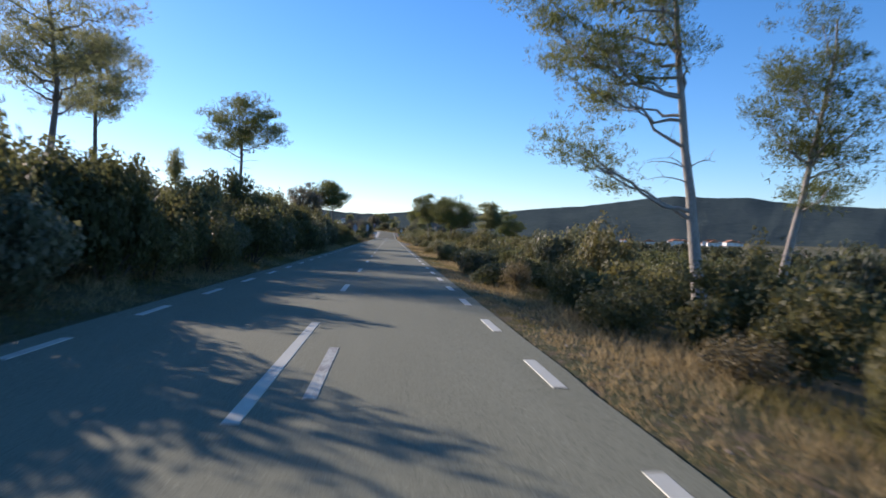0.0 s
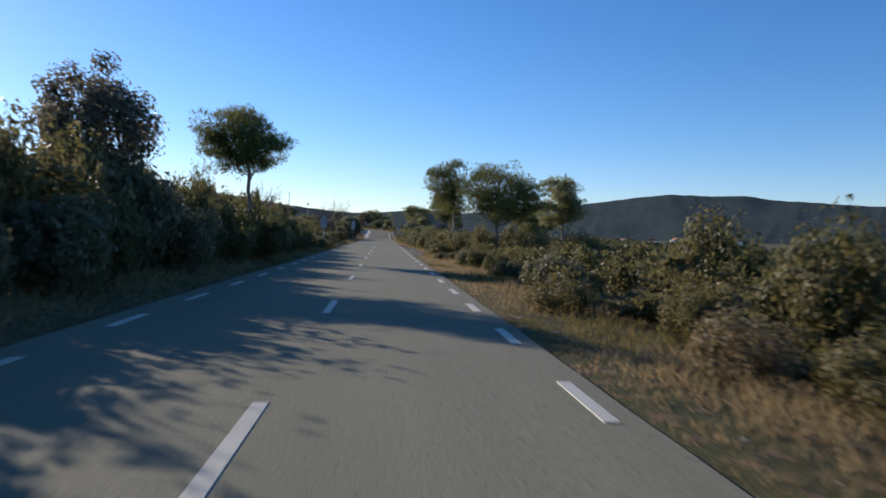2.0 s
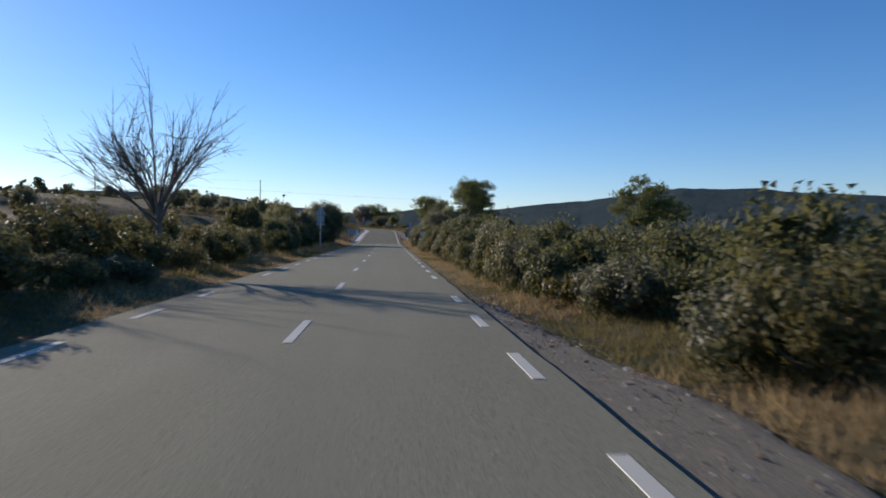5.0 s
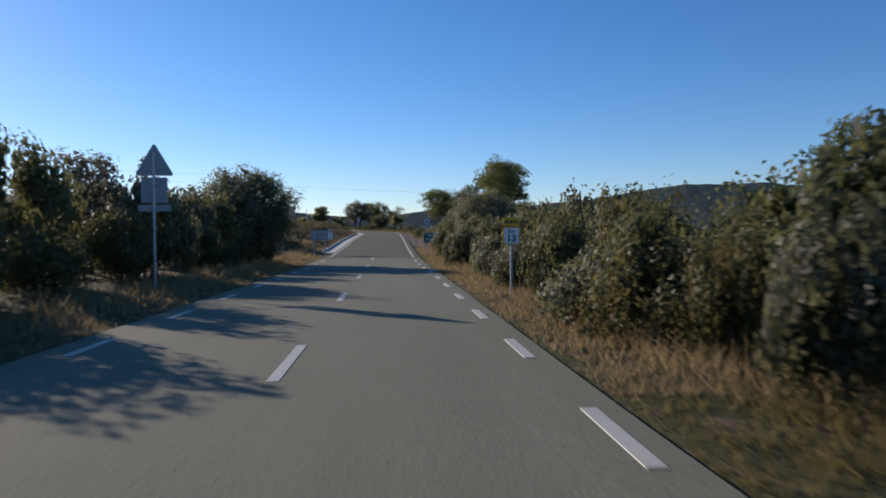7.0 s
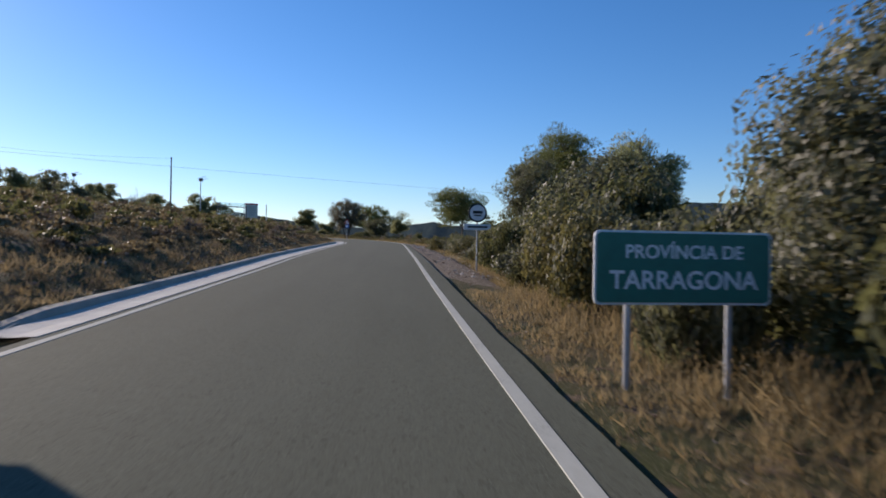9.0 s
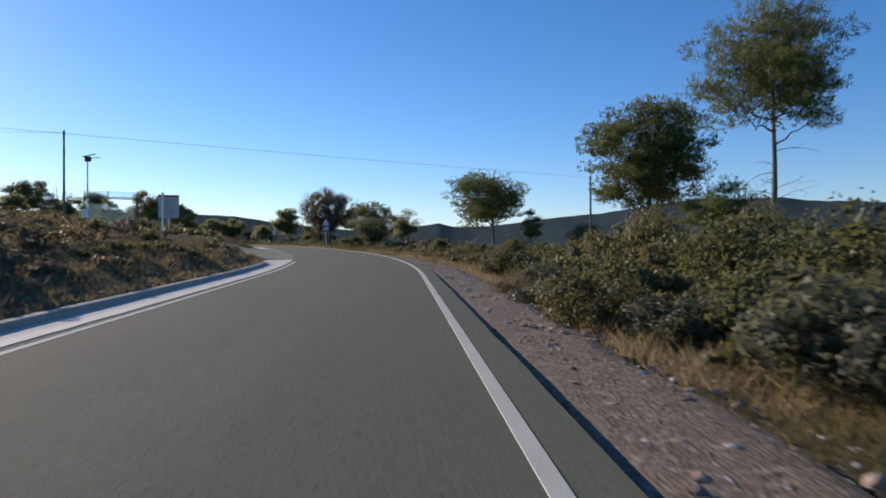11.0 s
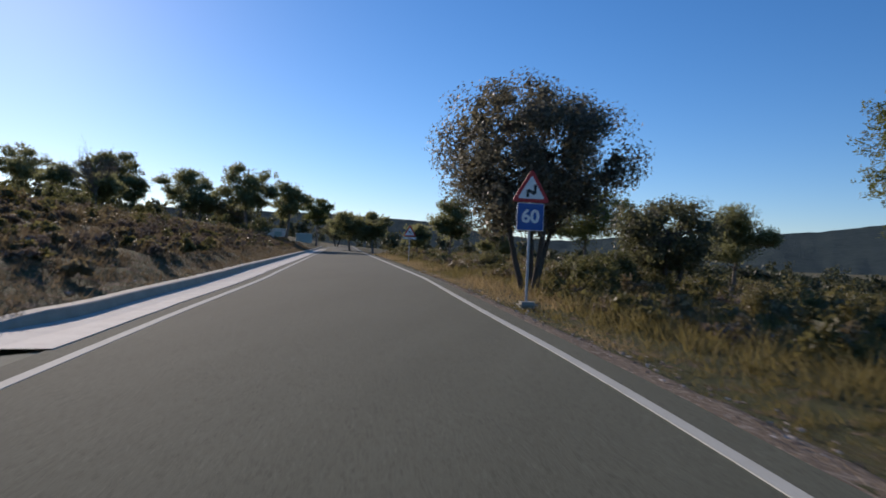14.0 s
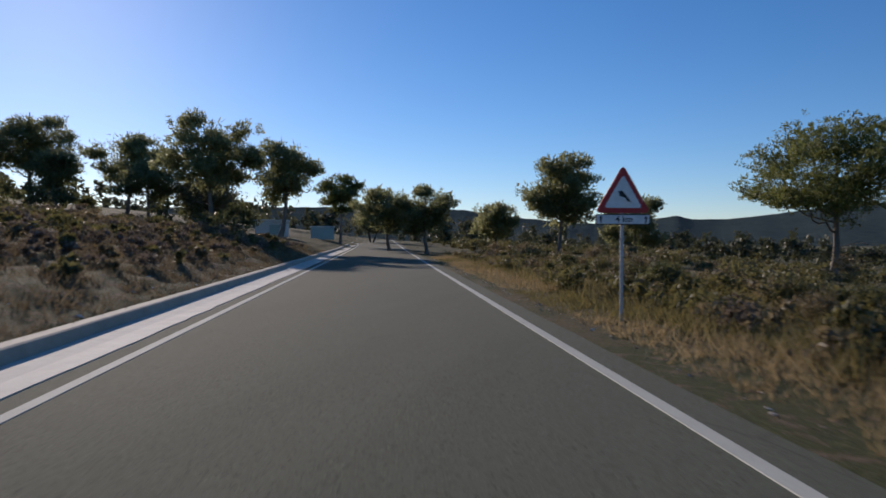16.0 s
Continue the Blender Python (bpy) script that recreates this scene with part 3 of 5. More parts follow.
# ---------------- plants ----------------
def tube(path, radii, sides=6):
    path = np.asarray(path, float)
    d = np.gradient(path, axis=0)
    d /= np.linalg.norm(d, axis=1)[:, None] + 1e-9
    ref = np.where(np.abs(d[:, 2:3]) > 0.9, np.array([[1.0, 0, 0]]), np.array([[0, 0, 1.0]]))
    a = np.cross(d, ref)
    a /= np.linalg.norm(a, axis=1)[:, None] + 1e-9
    b = np.cross(d, a)
    t = np.linspace(0, 2 * np.pi, sides, endpoint=False)
    ring = np.cos(t)[None, :, None] * a[:, None] + np.sin(t)[None, :, None] * b[:, None]
    v = (path[:, None] + ring * np.asarray(radii)[:, None, None]).reshape(-1, 3)
    i = np.arange(len(path) - 1)[:, None] * sides
    j = np.arange(sides)
    f = np.stack([i + j, i + (j + 1) % sides, i + sides + (j + 1) % sides, i + sides + j], -1).reshape(-1, 4)
    return v, f


class Soup:
    """Collects pieces of geometry into one mesh."""

    def __init__(self):
        self.v, self.f, self.n = [], [], 0

    def add(self, v, f):
        self.v.append(np.asarray(v))
        self.f.append(np.asarray(f) + self.n)
        self.n += len(v)

    def mesh(self, name, mat, smooth=False):
        return mesh_of(name, np.concatenate(self.v), np.concatenate(self.f), mat, smooth)


def unit(r, n):
    v = r.normal(size=(n, 3))
    return v / np.linalg.norm(v, axis=1)[:, None]


def leaves(r, at, size, out=None, jitter=0.4):
    """Small leaf blades, one at each place, their faces turned roughly outwards."""
    n = len(at)
    face = unit(r, n) if out is None else out / (np.linalg.norm(out, axis=1)[:, None] + 1e-9) + 0.62 * unit(r, n)
    face /= np.linalg.norm(face, axis=1)[:, None] + 1e-9
    a = np.cross(face, unit(r, n))
    a /= np.linalg.norm(a, axis=1)[:, None] + 1e-9
    b = np.cross(face, a)
    s = (size * (1 + jitter * r.uniform(-1, 1, n)))[:, None]
    p = np.stack([at - a * s * 0.5 - b * s * 0.40, at - a * s * 0.35 + b * s * 0.48, at + a * s * 0.75], 1)
    return p.reshape(-1, 3), np.arange(n * 3).reshape(-1, 3)


def packed(r, at, radii):
    """The closed inner part of leaf clumps: broad blades that cross near each place."""
    at, radii = np.repeat(np.asarray(at, float), 9, 0), np.repeat(np.asarray(radii, float), 9, 0)
    return leaves(r, at + unit(r, len(at)) * radii * 0.55, 0.95 * radii.mean(axis=1))


def shell(r, n):
    """Places spread through the outer half of a unit ball."""
    return unit(r, n) * r.uniform(0.5, 1.18, (n, 1))


def ball(r, n):
    """Places spread through a unit ball, thicker near its skin."""
    return unit(r, n) * r.uniform(0, 1, (n, 1)) ** 0.30


def needles(r, at, out, size, per=12, width=0.06):
    """Needles spread round each place: thin blades that point outwards."""
    n = len(at)
    d = unit(r, n * per).reshape(n, per, 3) + 0.8 * out[:, None]
    d /= np.linalg.norm(d, axis=2)[..., None]
    face = out[:, None] + 0.7 * unit(r, n * per).reshape(n, per, 3) + [0, 0, 0.2]
    side = np.cross(d, face)
    side /= np.linalg.norm(side, axis=2)[..., None] + 1e-9
    ln = size * r.uniform(0.7, 1.25, (n, per, 1))
    p = at[:, None] - d * ln * 0.15 + r.normal(size=(n, per, 3)) * size * 0.45
    tri = np.stack([p - side * size * width, p + side * size * width, p + d * ln], 2)
    return tri.reshape(-1, 3), np.arange(n * per * 3).reshape(-1, 3)


def curve(a, b, bend, n=7):
    t = np.linspace(0, 1, n)[:, None]
    a, b = np.asarray(a, float), np.asarray(b, float)
    return a + (b - a) * t + np.asarray(bend) * (4 * t * (1 - t))


def pine_meshes(seed, height, base, rx, mat=None, bark_mat=None, trunk_r=0.16, lean=(0, 0), tips=46, sprays=42, size=0.16, flat=0.8, dead=8, lowest=None, offset=(0, 0), solid=0.6, pad=1.0, limbs=None, extra=()):
    """Trunk, limbs that divide into twigs, and a crown of rounded needle pads. base: where the crown begins; rx: its half width;
    lowest: first bare limb; solid: how closed the crown is; extra: (height on the trunk, end of a limb) of limbs of their own."""
    r = np.random.default_rng(seed)
    wood, crown_s = Soup(), Soup()
    top = np.array([lean[0], lean[1], height * 0.93])
    n = 10
    t = np.linspace(0, 1, n)
    bend = np.array([r.normal() * 0.035, r.normal() * 0.035, 0]) * height
    trunk = np.outer(t, top) + np.outer(4 * t * (1 - t), bend) + r.normal(size=(n, 3)) * [0.03, 0.03, 0] * (t[:, None] > 0.1)
    rad = trunk_r * (1 - 0.80 * t ** 0.8) * (1 + 0.45 * np.exp(-t * 14))
    stem = Soup()
    stem.add(*tube(trunk, rad, 10))

    def on_trunk(z):
        k = np.interp(z, trunk[:, 2], np.arange(n))
        return np.array([np.interp(k, np.arange(n), trunk[:, j]) for j in range(3)])

    cz, hz = (base + height) / 2, (height - base) / 2
    centre = on_trunk(cz) + [offset[0], offset[1], 0]
    count = limbs or max(6, int(tips / 5))
    # limb ends spread evenly over the crown, wider apart below
    cl = (0.26 + 0.125 * rx) * pad
    per = 8 if size >= 0.2 else 11
    rx, hz = rx - 0.65 * cl, hz - 0.4 * cl
    ends = []
    turn0 = r.uniform(0, 6.28)
    lobes = unit(r, 3)
    for i in range(count):
        w = 1 - (i + 0.5) / count * (1 + flat)
        th = turn0 + 2.39996 * i + 0.35 * r.normal()
        ring = math.sqrt(max(1 - w * w, 0.04))
        q = np.array([math.cos(th) * ring, math.sin(th) * ring, max(w, -0.95)]) * r.uniform(0.52, 0.92) * (0.82 + 0.30 * np.max(lobes @ [math.cos(th) * ring, math.sin(th) * ring, w]))
        ends.append((None, centre + q * [rx, rx, hz]))
    ends += [(z0, np.asarray(e, float)) for z0, e in extra]
    per_limb = max(3, int(round(tips / count)))
    for z0, e in ends:
        if z0 is None:
            z0 = max(min(e[2] - 0.45 * np.hypot(*(e[:2] - centre[:2])) - r.uniform(0, 0.2) * hz, height * 0.9), base * 0.75)
        a = on_trunk(z0)
        ln = np.linalg.norm(e - a)
        path = curve(a, e, [r.normal() * 0.05 * ln, r.normal() * 0.05 * ln, -0.07 * ln], 8)
        path[2:6] += r.normal(size=(4, 3)) * 0.03 * ln
        r0 = trunk_r * (0.17 + 0.20 * (1 - z0 / height))
        wood.add(*tube(path, r0 * np.linspace(1, 0.28, 8), 6))
        for j in range(per_limb):
            spread_ = 0.30 * rx + 0.1
            tip = e + r.normal(size=3) * [spread_ * 0.62, spread_ * 0.62, spread_ * 0.34] if j else e
            qn = (tip - centre) / [rx, rx, hz]
            far = np.linalg.norm(qn)
            if far > 1.0 and not extra:
                tip = centre + (tip - centre) / far * r.uniform(0.94, 1.04)
            b = path[5 if j else 7]
            twig = curve(b, tip, [0, 0, -0.04 * rx], 5)
            wood.add(*tube(twig, r0 * 0.30 * np.linspace(1, 0.2, 5), 3))
            out = (tip - a) / (np.linalg.norm(tip - a) + 1e-9)
            m = int(sprays * (0.75 if size >= 0.2 else 1.0) * r.uniform(0.7, 1.35))
            c1 = cl * r.uniform(0.75, 1.3)
            v = ball(r, m)
            v[:, 2] = np.where(v[:, 2] < 0, v[:, 2] * 0.45, v[:, 2])
            pts = tip + v * [c1 * 1.2, c1 * 1.2, c1 * 0.8]
            dirs = v * 0.9 + out * 0.3 + [0, 0, 0.35]
            crown_s.add(*needles(r, pts, dirs, size, per, 0.085 if solid <= 0.3 else 0.11 if size < 0.2 else 0.23))
            for k in range(1):
                f_ = pts[r.integers(m)]
                wood.add(*tube(curve(twig[2 + k], f_, [0, 0, -0.03], 3), r0 * 0.12 * np.linspace(1, 0.3, 3), 3))
    if solid > 0:
        m = int(solid * (10 if size >= 0.2 else 24) * tips)
        v = unit(r, m) * r.uniform(0.2, 0.80, (m, 1))
        v = v[v[:, 2] > -flat]
        pts = centre + v * [rx, rx, hz]
        crown_s.add(*needles(r, pts, v + [0, 0, 0.3], size * 1.6, 4, 0.13))
    low = lowest if lowest is not None else base * 0.45
    for i in range(dead):
        z0 = r.uniform(low, base * 1.05)
        a = on_trunk(z0)
        th = r.uniform(0, 6.28)
        e = a + [math.cos(th) * rx * r.uniform(0.2, 0.6), math.sin(th) * rx * r.uniform(0.2, 0.6), r.uniform(-0.3, 0.5)]
        path = curve(a, e, [0, 0, 0.12], 6)
        wood.add(*tube(path, trunk_r * 0.11 * np.linspace(1, 0.15, 6), 4))
        for k in range(4):
            b = path[2 + k % 4]
            wood.add(*tube(curve(b, b + (e - a) * 0.3 + r.normal(size=3) * 0.2, [0, 0, 0.03], 3), trunk_r * 0.045 * np.linspace(1, 0.3, 3), 3))
    return [("trunk", stem.mesh("trunk", bark_mat or M_BARK, True)), ("branching", wood.mesh("branching", bark_mat or M_BARK, True)), ("crown", crown_s.mesh("crown", mat or M_PINE))]


def oak_meshes(seed, height, base, rx, mat=None, clumps=70, per=110, leaf=0.075, trunk_r=0.14, stems=3, bark_mat=None):
    """Evergreen oak or big shrub: several stems and a crown of leaf clumps."""
    r = np.random.default_rng(seed)
    wood, crown_s = Soup(), Soup()
    cz, hz = (base + height) / 2, (height - base) / 2
    lumps = unit(r, 9)
    lumps[:, 2] = np.abs(lumps[:, 2])
    heads, stems_m = [], []
    for i in range(stems):
        th = 6.28 * i / stems + r.uniform(0, 1)
        e = np.array([math.cos(th) * rx * 0.35, math.sin(th) * rx * 0.35, cz + hz * 0.2 * r.normal()])
        path = curve([0.12 * math.cos(th), 0.12 * math.sin(th), -0.15], e, [r.normal() * 0.12, r.normal() * 0.12, 0], 8)
        one = Soup()
        one.add(*tube(path, trunk_r * np.linspace(1, 0.35, 8), 8))
        stems_m.append(("trunk", one.mesh("trunk", bark_mat or M_BARK_DARK, True)))
        heads.append(path)
    clumps = int(clumps * 1.35)
    for i in range(clumps):
        w = 1 - 2 * (i + 0.5) / clumps
        th = 2.39996 * i + 0.5 * r.normal()
        ring = math.sqrt(1 - w ** (6 if base < 0.6 and w < 0 else 2))
        q = np.array([math.cos(th) * ring, math.sin(th) * ring, w])
        q *= r.uniform(0.45, 0.9) * (0.76 + 0.28 * np.max(lumps @ q))
        c = np.array([q[0] * rx, q[1] * rx, cz + q[2] * hz])
        path = heads[r.integers(stems)]
        a = path[r.integers(4, 8)]
        wood.add(*tube(curve(a, c, [0, 0, -0.08], 5), trunk_r * 0.28 * np.linspace(1, 0.2, 5), 4))
        k = int(per * 1.35 * r.uniform(0.6, 1.3))
        cl = (0.145 * rx + 0.11) * r.uniform(0.8, 1.2)
        pts = c + shell(r, k) * [cl * 1.05, cl * 1.05, cl * 0.9]
        crown_s.add(*packed(r, [c * [0.82, 0.82, 1] - [0, 0, 0.1 * cl]], [[cl * 0.5, cl * 0.5, cl * 0.45]]))
        crown_s.add(*leaves(r, pts, leaf * 1.15, (pts - c) / cl + 0.6 * (c - [0, 0, cz]) / [rx, rx, hz]))
    return stems_m + [("branching", wood.mesh("branching", bark_mat or M_BARK_DARK, True)), ("crown", crown_s.mesh("crown", mat or M_OAK))]


def plant(name, meshes, x, y, label, category="tree", turn=0.0, size=1.0, group="", sink=0.08, z=None, squash=1.0):
    ob = thing(name, Matrix.Translation((x, y, (ground_z(x, y) if z is None else z) - sink)) @ pose(0, 0, 0, 0, 0, turn), label, category, group)
    ob.scale = (size, size, size * squash)
    for nm, me in meshes:
        p = part_of(nm, me, ob)
        if nm != "trunk":
            tagged(p, kind="stuff")
    return ob


# named trees along the drive
plant("pine_tree", pine_meshes(1, 11.8, 4.6, 2.9, bark_mat=M_BARK_PALE, trunk_r=0.19, lean=(-1.3, 0.3), tips=90, sprays=36, size=0.12, dead=5, lowest=3.2, offset=(-1.5, 0), solid=0.15, pad=0.9, limbs=16, extra=((3.0, (-2.9, 0.4, 4.3)), (3.2, (-3.6, -0.5, 4.7)), (4.9, (-2.4, 0.6, 6.4)))), 9.2, 17.7, "tall open pine with a pale trunk beside the road")
plant("pine_tree", pine_meshes(2, 10.5, 2.6, 2.5, bark_mat=M_BARK_PALE, trunk_r=0.17, lean=(2.2, 0.4), tips=70, sprays=40, size=0.12, dead=10, flat=0.9, solid=0.3), 12.2, 20.0, "slanting pine with a pale trunk among scrub")
plant("pine_tree", pine_meshes(3, 11.2, 5.4, 3.6, trunk_r=0.2, tips=80, sprays=44, size=0.14, dead=8, lowest=4.5, offset=(0.3, 0), solid=0.35), -11.6, 55.8, "tall pine with a bare trunk above the hedge")
plant("pine_tree", pine_meshes(4, 7.0, 2.9, 2.2, M_PINE, trunk_r=0.14, tips=64, sprays=42, size=0.14, dead=6, lean=(-0.25, 0), offset=(-0.3, 0), solid=0.5, flat=0.85, pad=0.95, limbs=15), -4.9, 72.9, "small dense pine at the road's edge")
plant("pine_tree", pine_meshes(5, 12.8, 5.2, 3.6, M_PINE_VEILED, trunk_r=0.2, tips=80, solid=0.3, dead=8, flat=0.9), -17.1, 44.9, "tall dark pine above the hedge")
plant("pine_tree", pine_meshes(6, 12.5, 4.2, 3.9, M_PINE_VEILED, trunk_r=0.22, tips=80, solid=0.25, dead=8, flat=0.9), -14.6, 31.5, "tall dark pine above the hedge")
plant("pine_tree", pine_meshes(61, 11.0, 4.4, 3.0, M_PINE_VEILED, trunk_r=0.2, tips=44, solid=0.2, dead=8, flat=0.9), -11.5, 14.0, "dark pine standing in the hedge")
plant("young_pine", pine_meshes(7, 6.4, 2.2, 1.0, M_PINE_VEILED, trunk_r=0.09, tips=20, sprays=12, dead=14), -14.8, 51.6, "thin sparse young pine rising from the hedge")
plant("evergreen_oak", oak_meshes(8, 5.2, 1.6, 1.9, M_OAK_BROWN, 52, 110, trunk_r=0.11), -6.4, 59.8, "brownish evergreen oak rising out of the hedge")
plant("pine_tree", pine_meshes(9, 7.8, 2.3, 1.9, trunk_r=0.11, tips=84, size=0.13, solid=0.25, lean=(-0.45, 0), offset=(-0.3, 0), bark_mat=M_BARK_PALE, dead=26, lowest=0.8, flat=0.9), 6.4, 93.1, "slim pine with a pale trunk at the verge")
plant("pine_tree", pine_meshes(10, 7.1, 1.7, 3.9, trunk_r=0.2, tips=120, sprays=50, size=0.13, dead=14, lowest=1.2, offset=(0.3, 0), solid=0.35, flat=0.7, limbs=24, pad=0.92), 9.3, 91.3, "broad round-headed pine with spreading limbs")
plant("pine_tree", pine_meshes(11, 7.8, 1.8, 2.0, M_PINE_VEILED, trunk_r=0.15, tips=64, dead=8, flat=0.9, solid=0.35), 15.0, 94.7, "dark narrow pine behind a broader one")
plant("holm_oak", oak_meshes(12, 4.7, 0.0, 2.5, M_OAK, 140, 140, leaf=0.065), -5.6, 175.8, "dense dark holm oak beside the road")
plant("holm_oak", oak_meshes(13, 4.4, 0.0, 2.6, M_OAK, 150, 150, leaf=0.062), 7.0, 187.0, "dense grey-green holm oak behind a road sign")
plant("holm_oak", oak_meshes(14, 4.4, 0.2, 2.5, M_OAK, 90, 120, leaf=0.075), 7.8, 201.0, "dark holm oak at the verge")
plant("pine_tree", pine_meshes(15, 5.8, 1.8, 1.8, M_PINE_VEILED, trunk_r=0.13, tips=40), 10.2, 204.5, "young pine above a thicket")
plant("holm_oak", oak_meshes(16, 6.8, 0.4, 2.5, M_OAK, 120, 130, leaf=0.062), 10.0, 222.6, "tall dense holm oak beside the gravel shoulder")
plant("pine_tree", pine_meshes(17, 12.5, 5.6, 3.6, trunk_r=0.17, tips=80, sprays=45, dead=12, lowest=3.4), 16.8, 243.0, "open pine with dead lower limbs")
plant("pine_tree", pine_meshes(18, 15.2, 2.6, 5.7, trunk_r=0.26, tips=170, sprays=50, size=0.2, dead=6, flat=0.9, solid=1.2), 22.0, 270.0, "bushy spreading pine in the scrub")
plant("pine_tree", pine_meshes(19, 6.8, 1.6, 2.8, trunk_r=0.16, tips=50, dead=6), 24.5, 262.0, "low bushy pine in the scrub")
plant("pine_tree", pine_meshes(20, 11.9, 2.8, 6.0, M_PINE, trunk_r=0.26, tips=150, sprays=46, size=0.2, dead=6, flat=0.85, solid=0.6, offset=(-0.9, 0), limbs=20), 13.9, 302.2, "broad spreading pine standing in open scrub")
plant("pine_tree", pine_meshes(21, 6.3, 1.2, 1.4, trunk_r=0.09, tips=40, bark_mat=M_BARK_PALE, solid=0.2), 17.2, 295.1, "slim open young pine with a pale trunk")
plant("evergreen_oak", oak_meshes(37, 4.6, 0.3, 2.6, M_OAK, 60, 100, leaf=0.08), 22.8, 292.0, "round dark evergreen oak in the scrub")
plant("evergreen_oak", oak_meshes(22, 6.6, 0.9, 3.1, M_OAK_BROWN, 96, 220, leaf=0.066, trunk_r=0.10, stems=4), -5.9, 287.9, "large brownish evergreen oak behind a bend sign")
plant("evergreen_oak", oak_meshes(23, 4.0, 0.6, 2.3, M_OAK, 70, 110), -1.4, 295.0, "dark evergreen oak in the scrub")
plant("pine_tree", pine_meshes(24, 4.6, 1.5, 1.8, M_PINE_VEILED, trunk_r=0.12, tips=34), 2.0, 300.5, "low pine in the scrub")
plant("pine_tree", pine_meshes(25, 9.4, 2.2, 5.2, trunk_r=0.22, tips=110, sprays=44, size=0.2, dead=6), -4.4, 342.5, "broad umbrella pine in the scrub")
plant("pine_tree", pine_meshes(26, 8.6, 1.8, 3.9, M_PINE_VEILED, trunk_r=0.18, tips=52), 2.5, 341.0, "dark pine in the scrub")
plant("pine_tree", pine_meshes(27, 8.0, 1.6, 3.0, M_PINE_VEILED, trunk_r=0.17, tips=60, size=0.26, sprays=34, flat=0.9, solid=1.0), -20.3, 348.0, "upright dark pine beyond a warning sign")
plant("pine_tree", pine_meshes(28, 5.4, 0.9, 2.2, M_PINE_VEILED, trunk_r=0.12, tips=30, size=0.26, sprays=34, flat=0.9, solid=1.0), -14.8, 352.0, "small dark pine in the scrub")
plant("pine_tree", pine_meshes(29, 8.4, 2.0, 3.5, M_PINE_VEILED, trunk_r=0.2, tips=60, size=0.26, sprays=34, flat=0.9, solid=1.0), -43.0, 341.0, "dark pine on the slope")
plant("pine_tree", pine_meshes(30, 7.6, 1.9, 3.0, M_PINE_VEILED, trunk_r=0.18, tips=46, size=0.26, sprays=34, flat=0.9, solid=1.0), -39.5, 344.0, "dark pine on the slope")
plant("pine_tree", pine_meshes(31, 9.4, 1.6, 4.3, M_PINE_VEILED, trunk_r=0.24, tips=86, size=0.26, sprays=34, flat=0.9, solid=1.0), -70.0, 352.0, "large round dark pine on the slope")
plant("pine_tree", pine_meshes(32, 8.2, 1.6, 3.6, M_PINE_VEILED, trunk_r=0.18, tips=50, size=0.26, sprays=34, flat=0.9, solid=1.0), -57.5, 350.0, "dark pine on the slope")
plant("pine_tree", pine_meshes(33, 8.0, 3.0, 2.8, trunk_r=0.16, tips=40, size=0.26, sprays=34, flat=0.9, solid=1.0), -44.5, 366.0, "open pine on the slope")
plant("evergreen_oak", oak_meshes(34, 6.2, 0.6, 3.4, M_OAK, 90, 90, leaf=0.11), -51.0, 392.0, "dark evergreen oak beside the road")
plant("evergreen_oak", oak_meshes(35, 4.6, 0.6, 3.2, M_OAK, 80, 90, leaf=0.1), -49.0, 349.0, "low dark evergreen oak on the slope")
for i, (x, y, h) in enumerate([(-34, 352, 6.5), (-30, 349, 6.0), (-52, 346, 6.5), (-64, 349, 7.0), (-84, 352, 8.0), (-26, 356, 5.5), (-56, 312, 6.0), (-62, 300, 6.5), (-70, 322, 7), (-52, 328, 5.0), (-64, 336, 6.0), (-80, 310, 6.5), (-78, 345, 8)]):
    plant("pine_tree", pine_meshes(40 + i, h * 0.88, h * 0.14, h * 0.42, M_PINE_VEILED, trunk_r=0.14, tips=40, sprays=26, size=0.26, flat=0.9, solid=1.0), x, y, "dark pine on the dry hillside")

for i, (x, y, h) in enumerate([(-40.0, 175.6, 3.4), (-36.0, 177.5, 3.0), (-45.5, 173.0, 3.2), (-28.0, 201.0, 3.0), (-27.0, 211.0, 2.8), (-36.0, 262.0, 4.2), (-40.0, 266.0, 3.8), (-45.0, 262.0, 4.0)]):
    plant("evergreen_oak", oak_meshes(70 + i, h, 0.3, h * 0.55, M_OAK, 34, 60, leaf=0.11), x, y, "small dark evergreen oak on the meadow's skyline")
plant("pine_tree", pine_meshes(80, 11.0, 2.2, 4.8, M_PINE, trunk_r=0.24, tips=90, sprays=40, size=0.22, dead=4, flat=0.9, solid=0.8), 33.0, 187.0, "large bushy olive pine on the falling slope")
plant("evergreen_oak", oak_meshes(36, 4.0, 0.3, 1.5, M_OAK_BROWN, 44, 90, leaf=0.07), -8.4, 165.5, "loose brownish evergreen oak behind a sign")

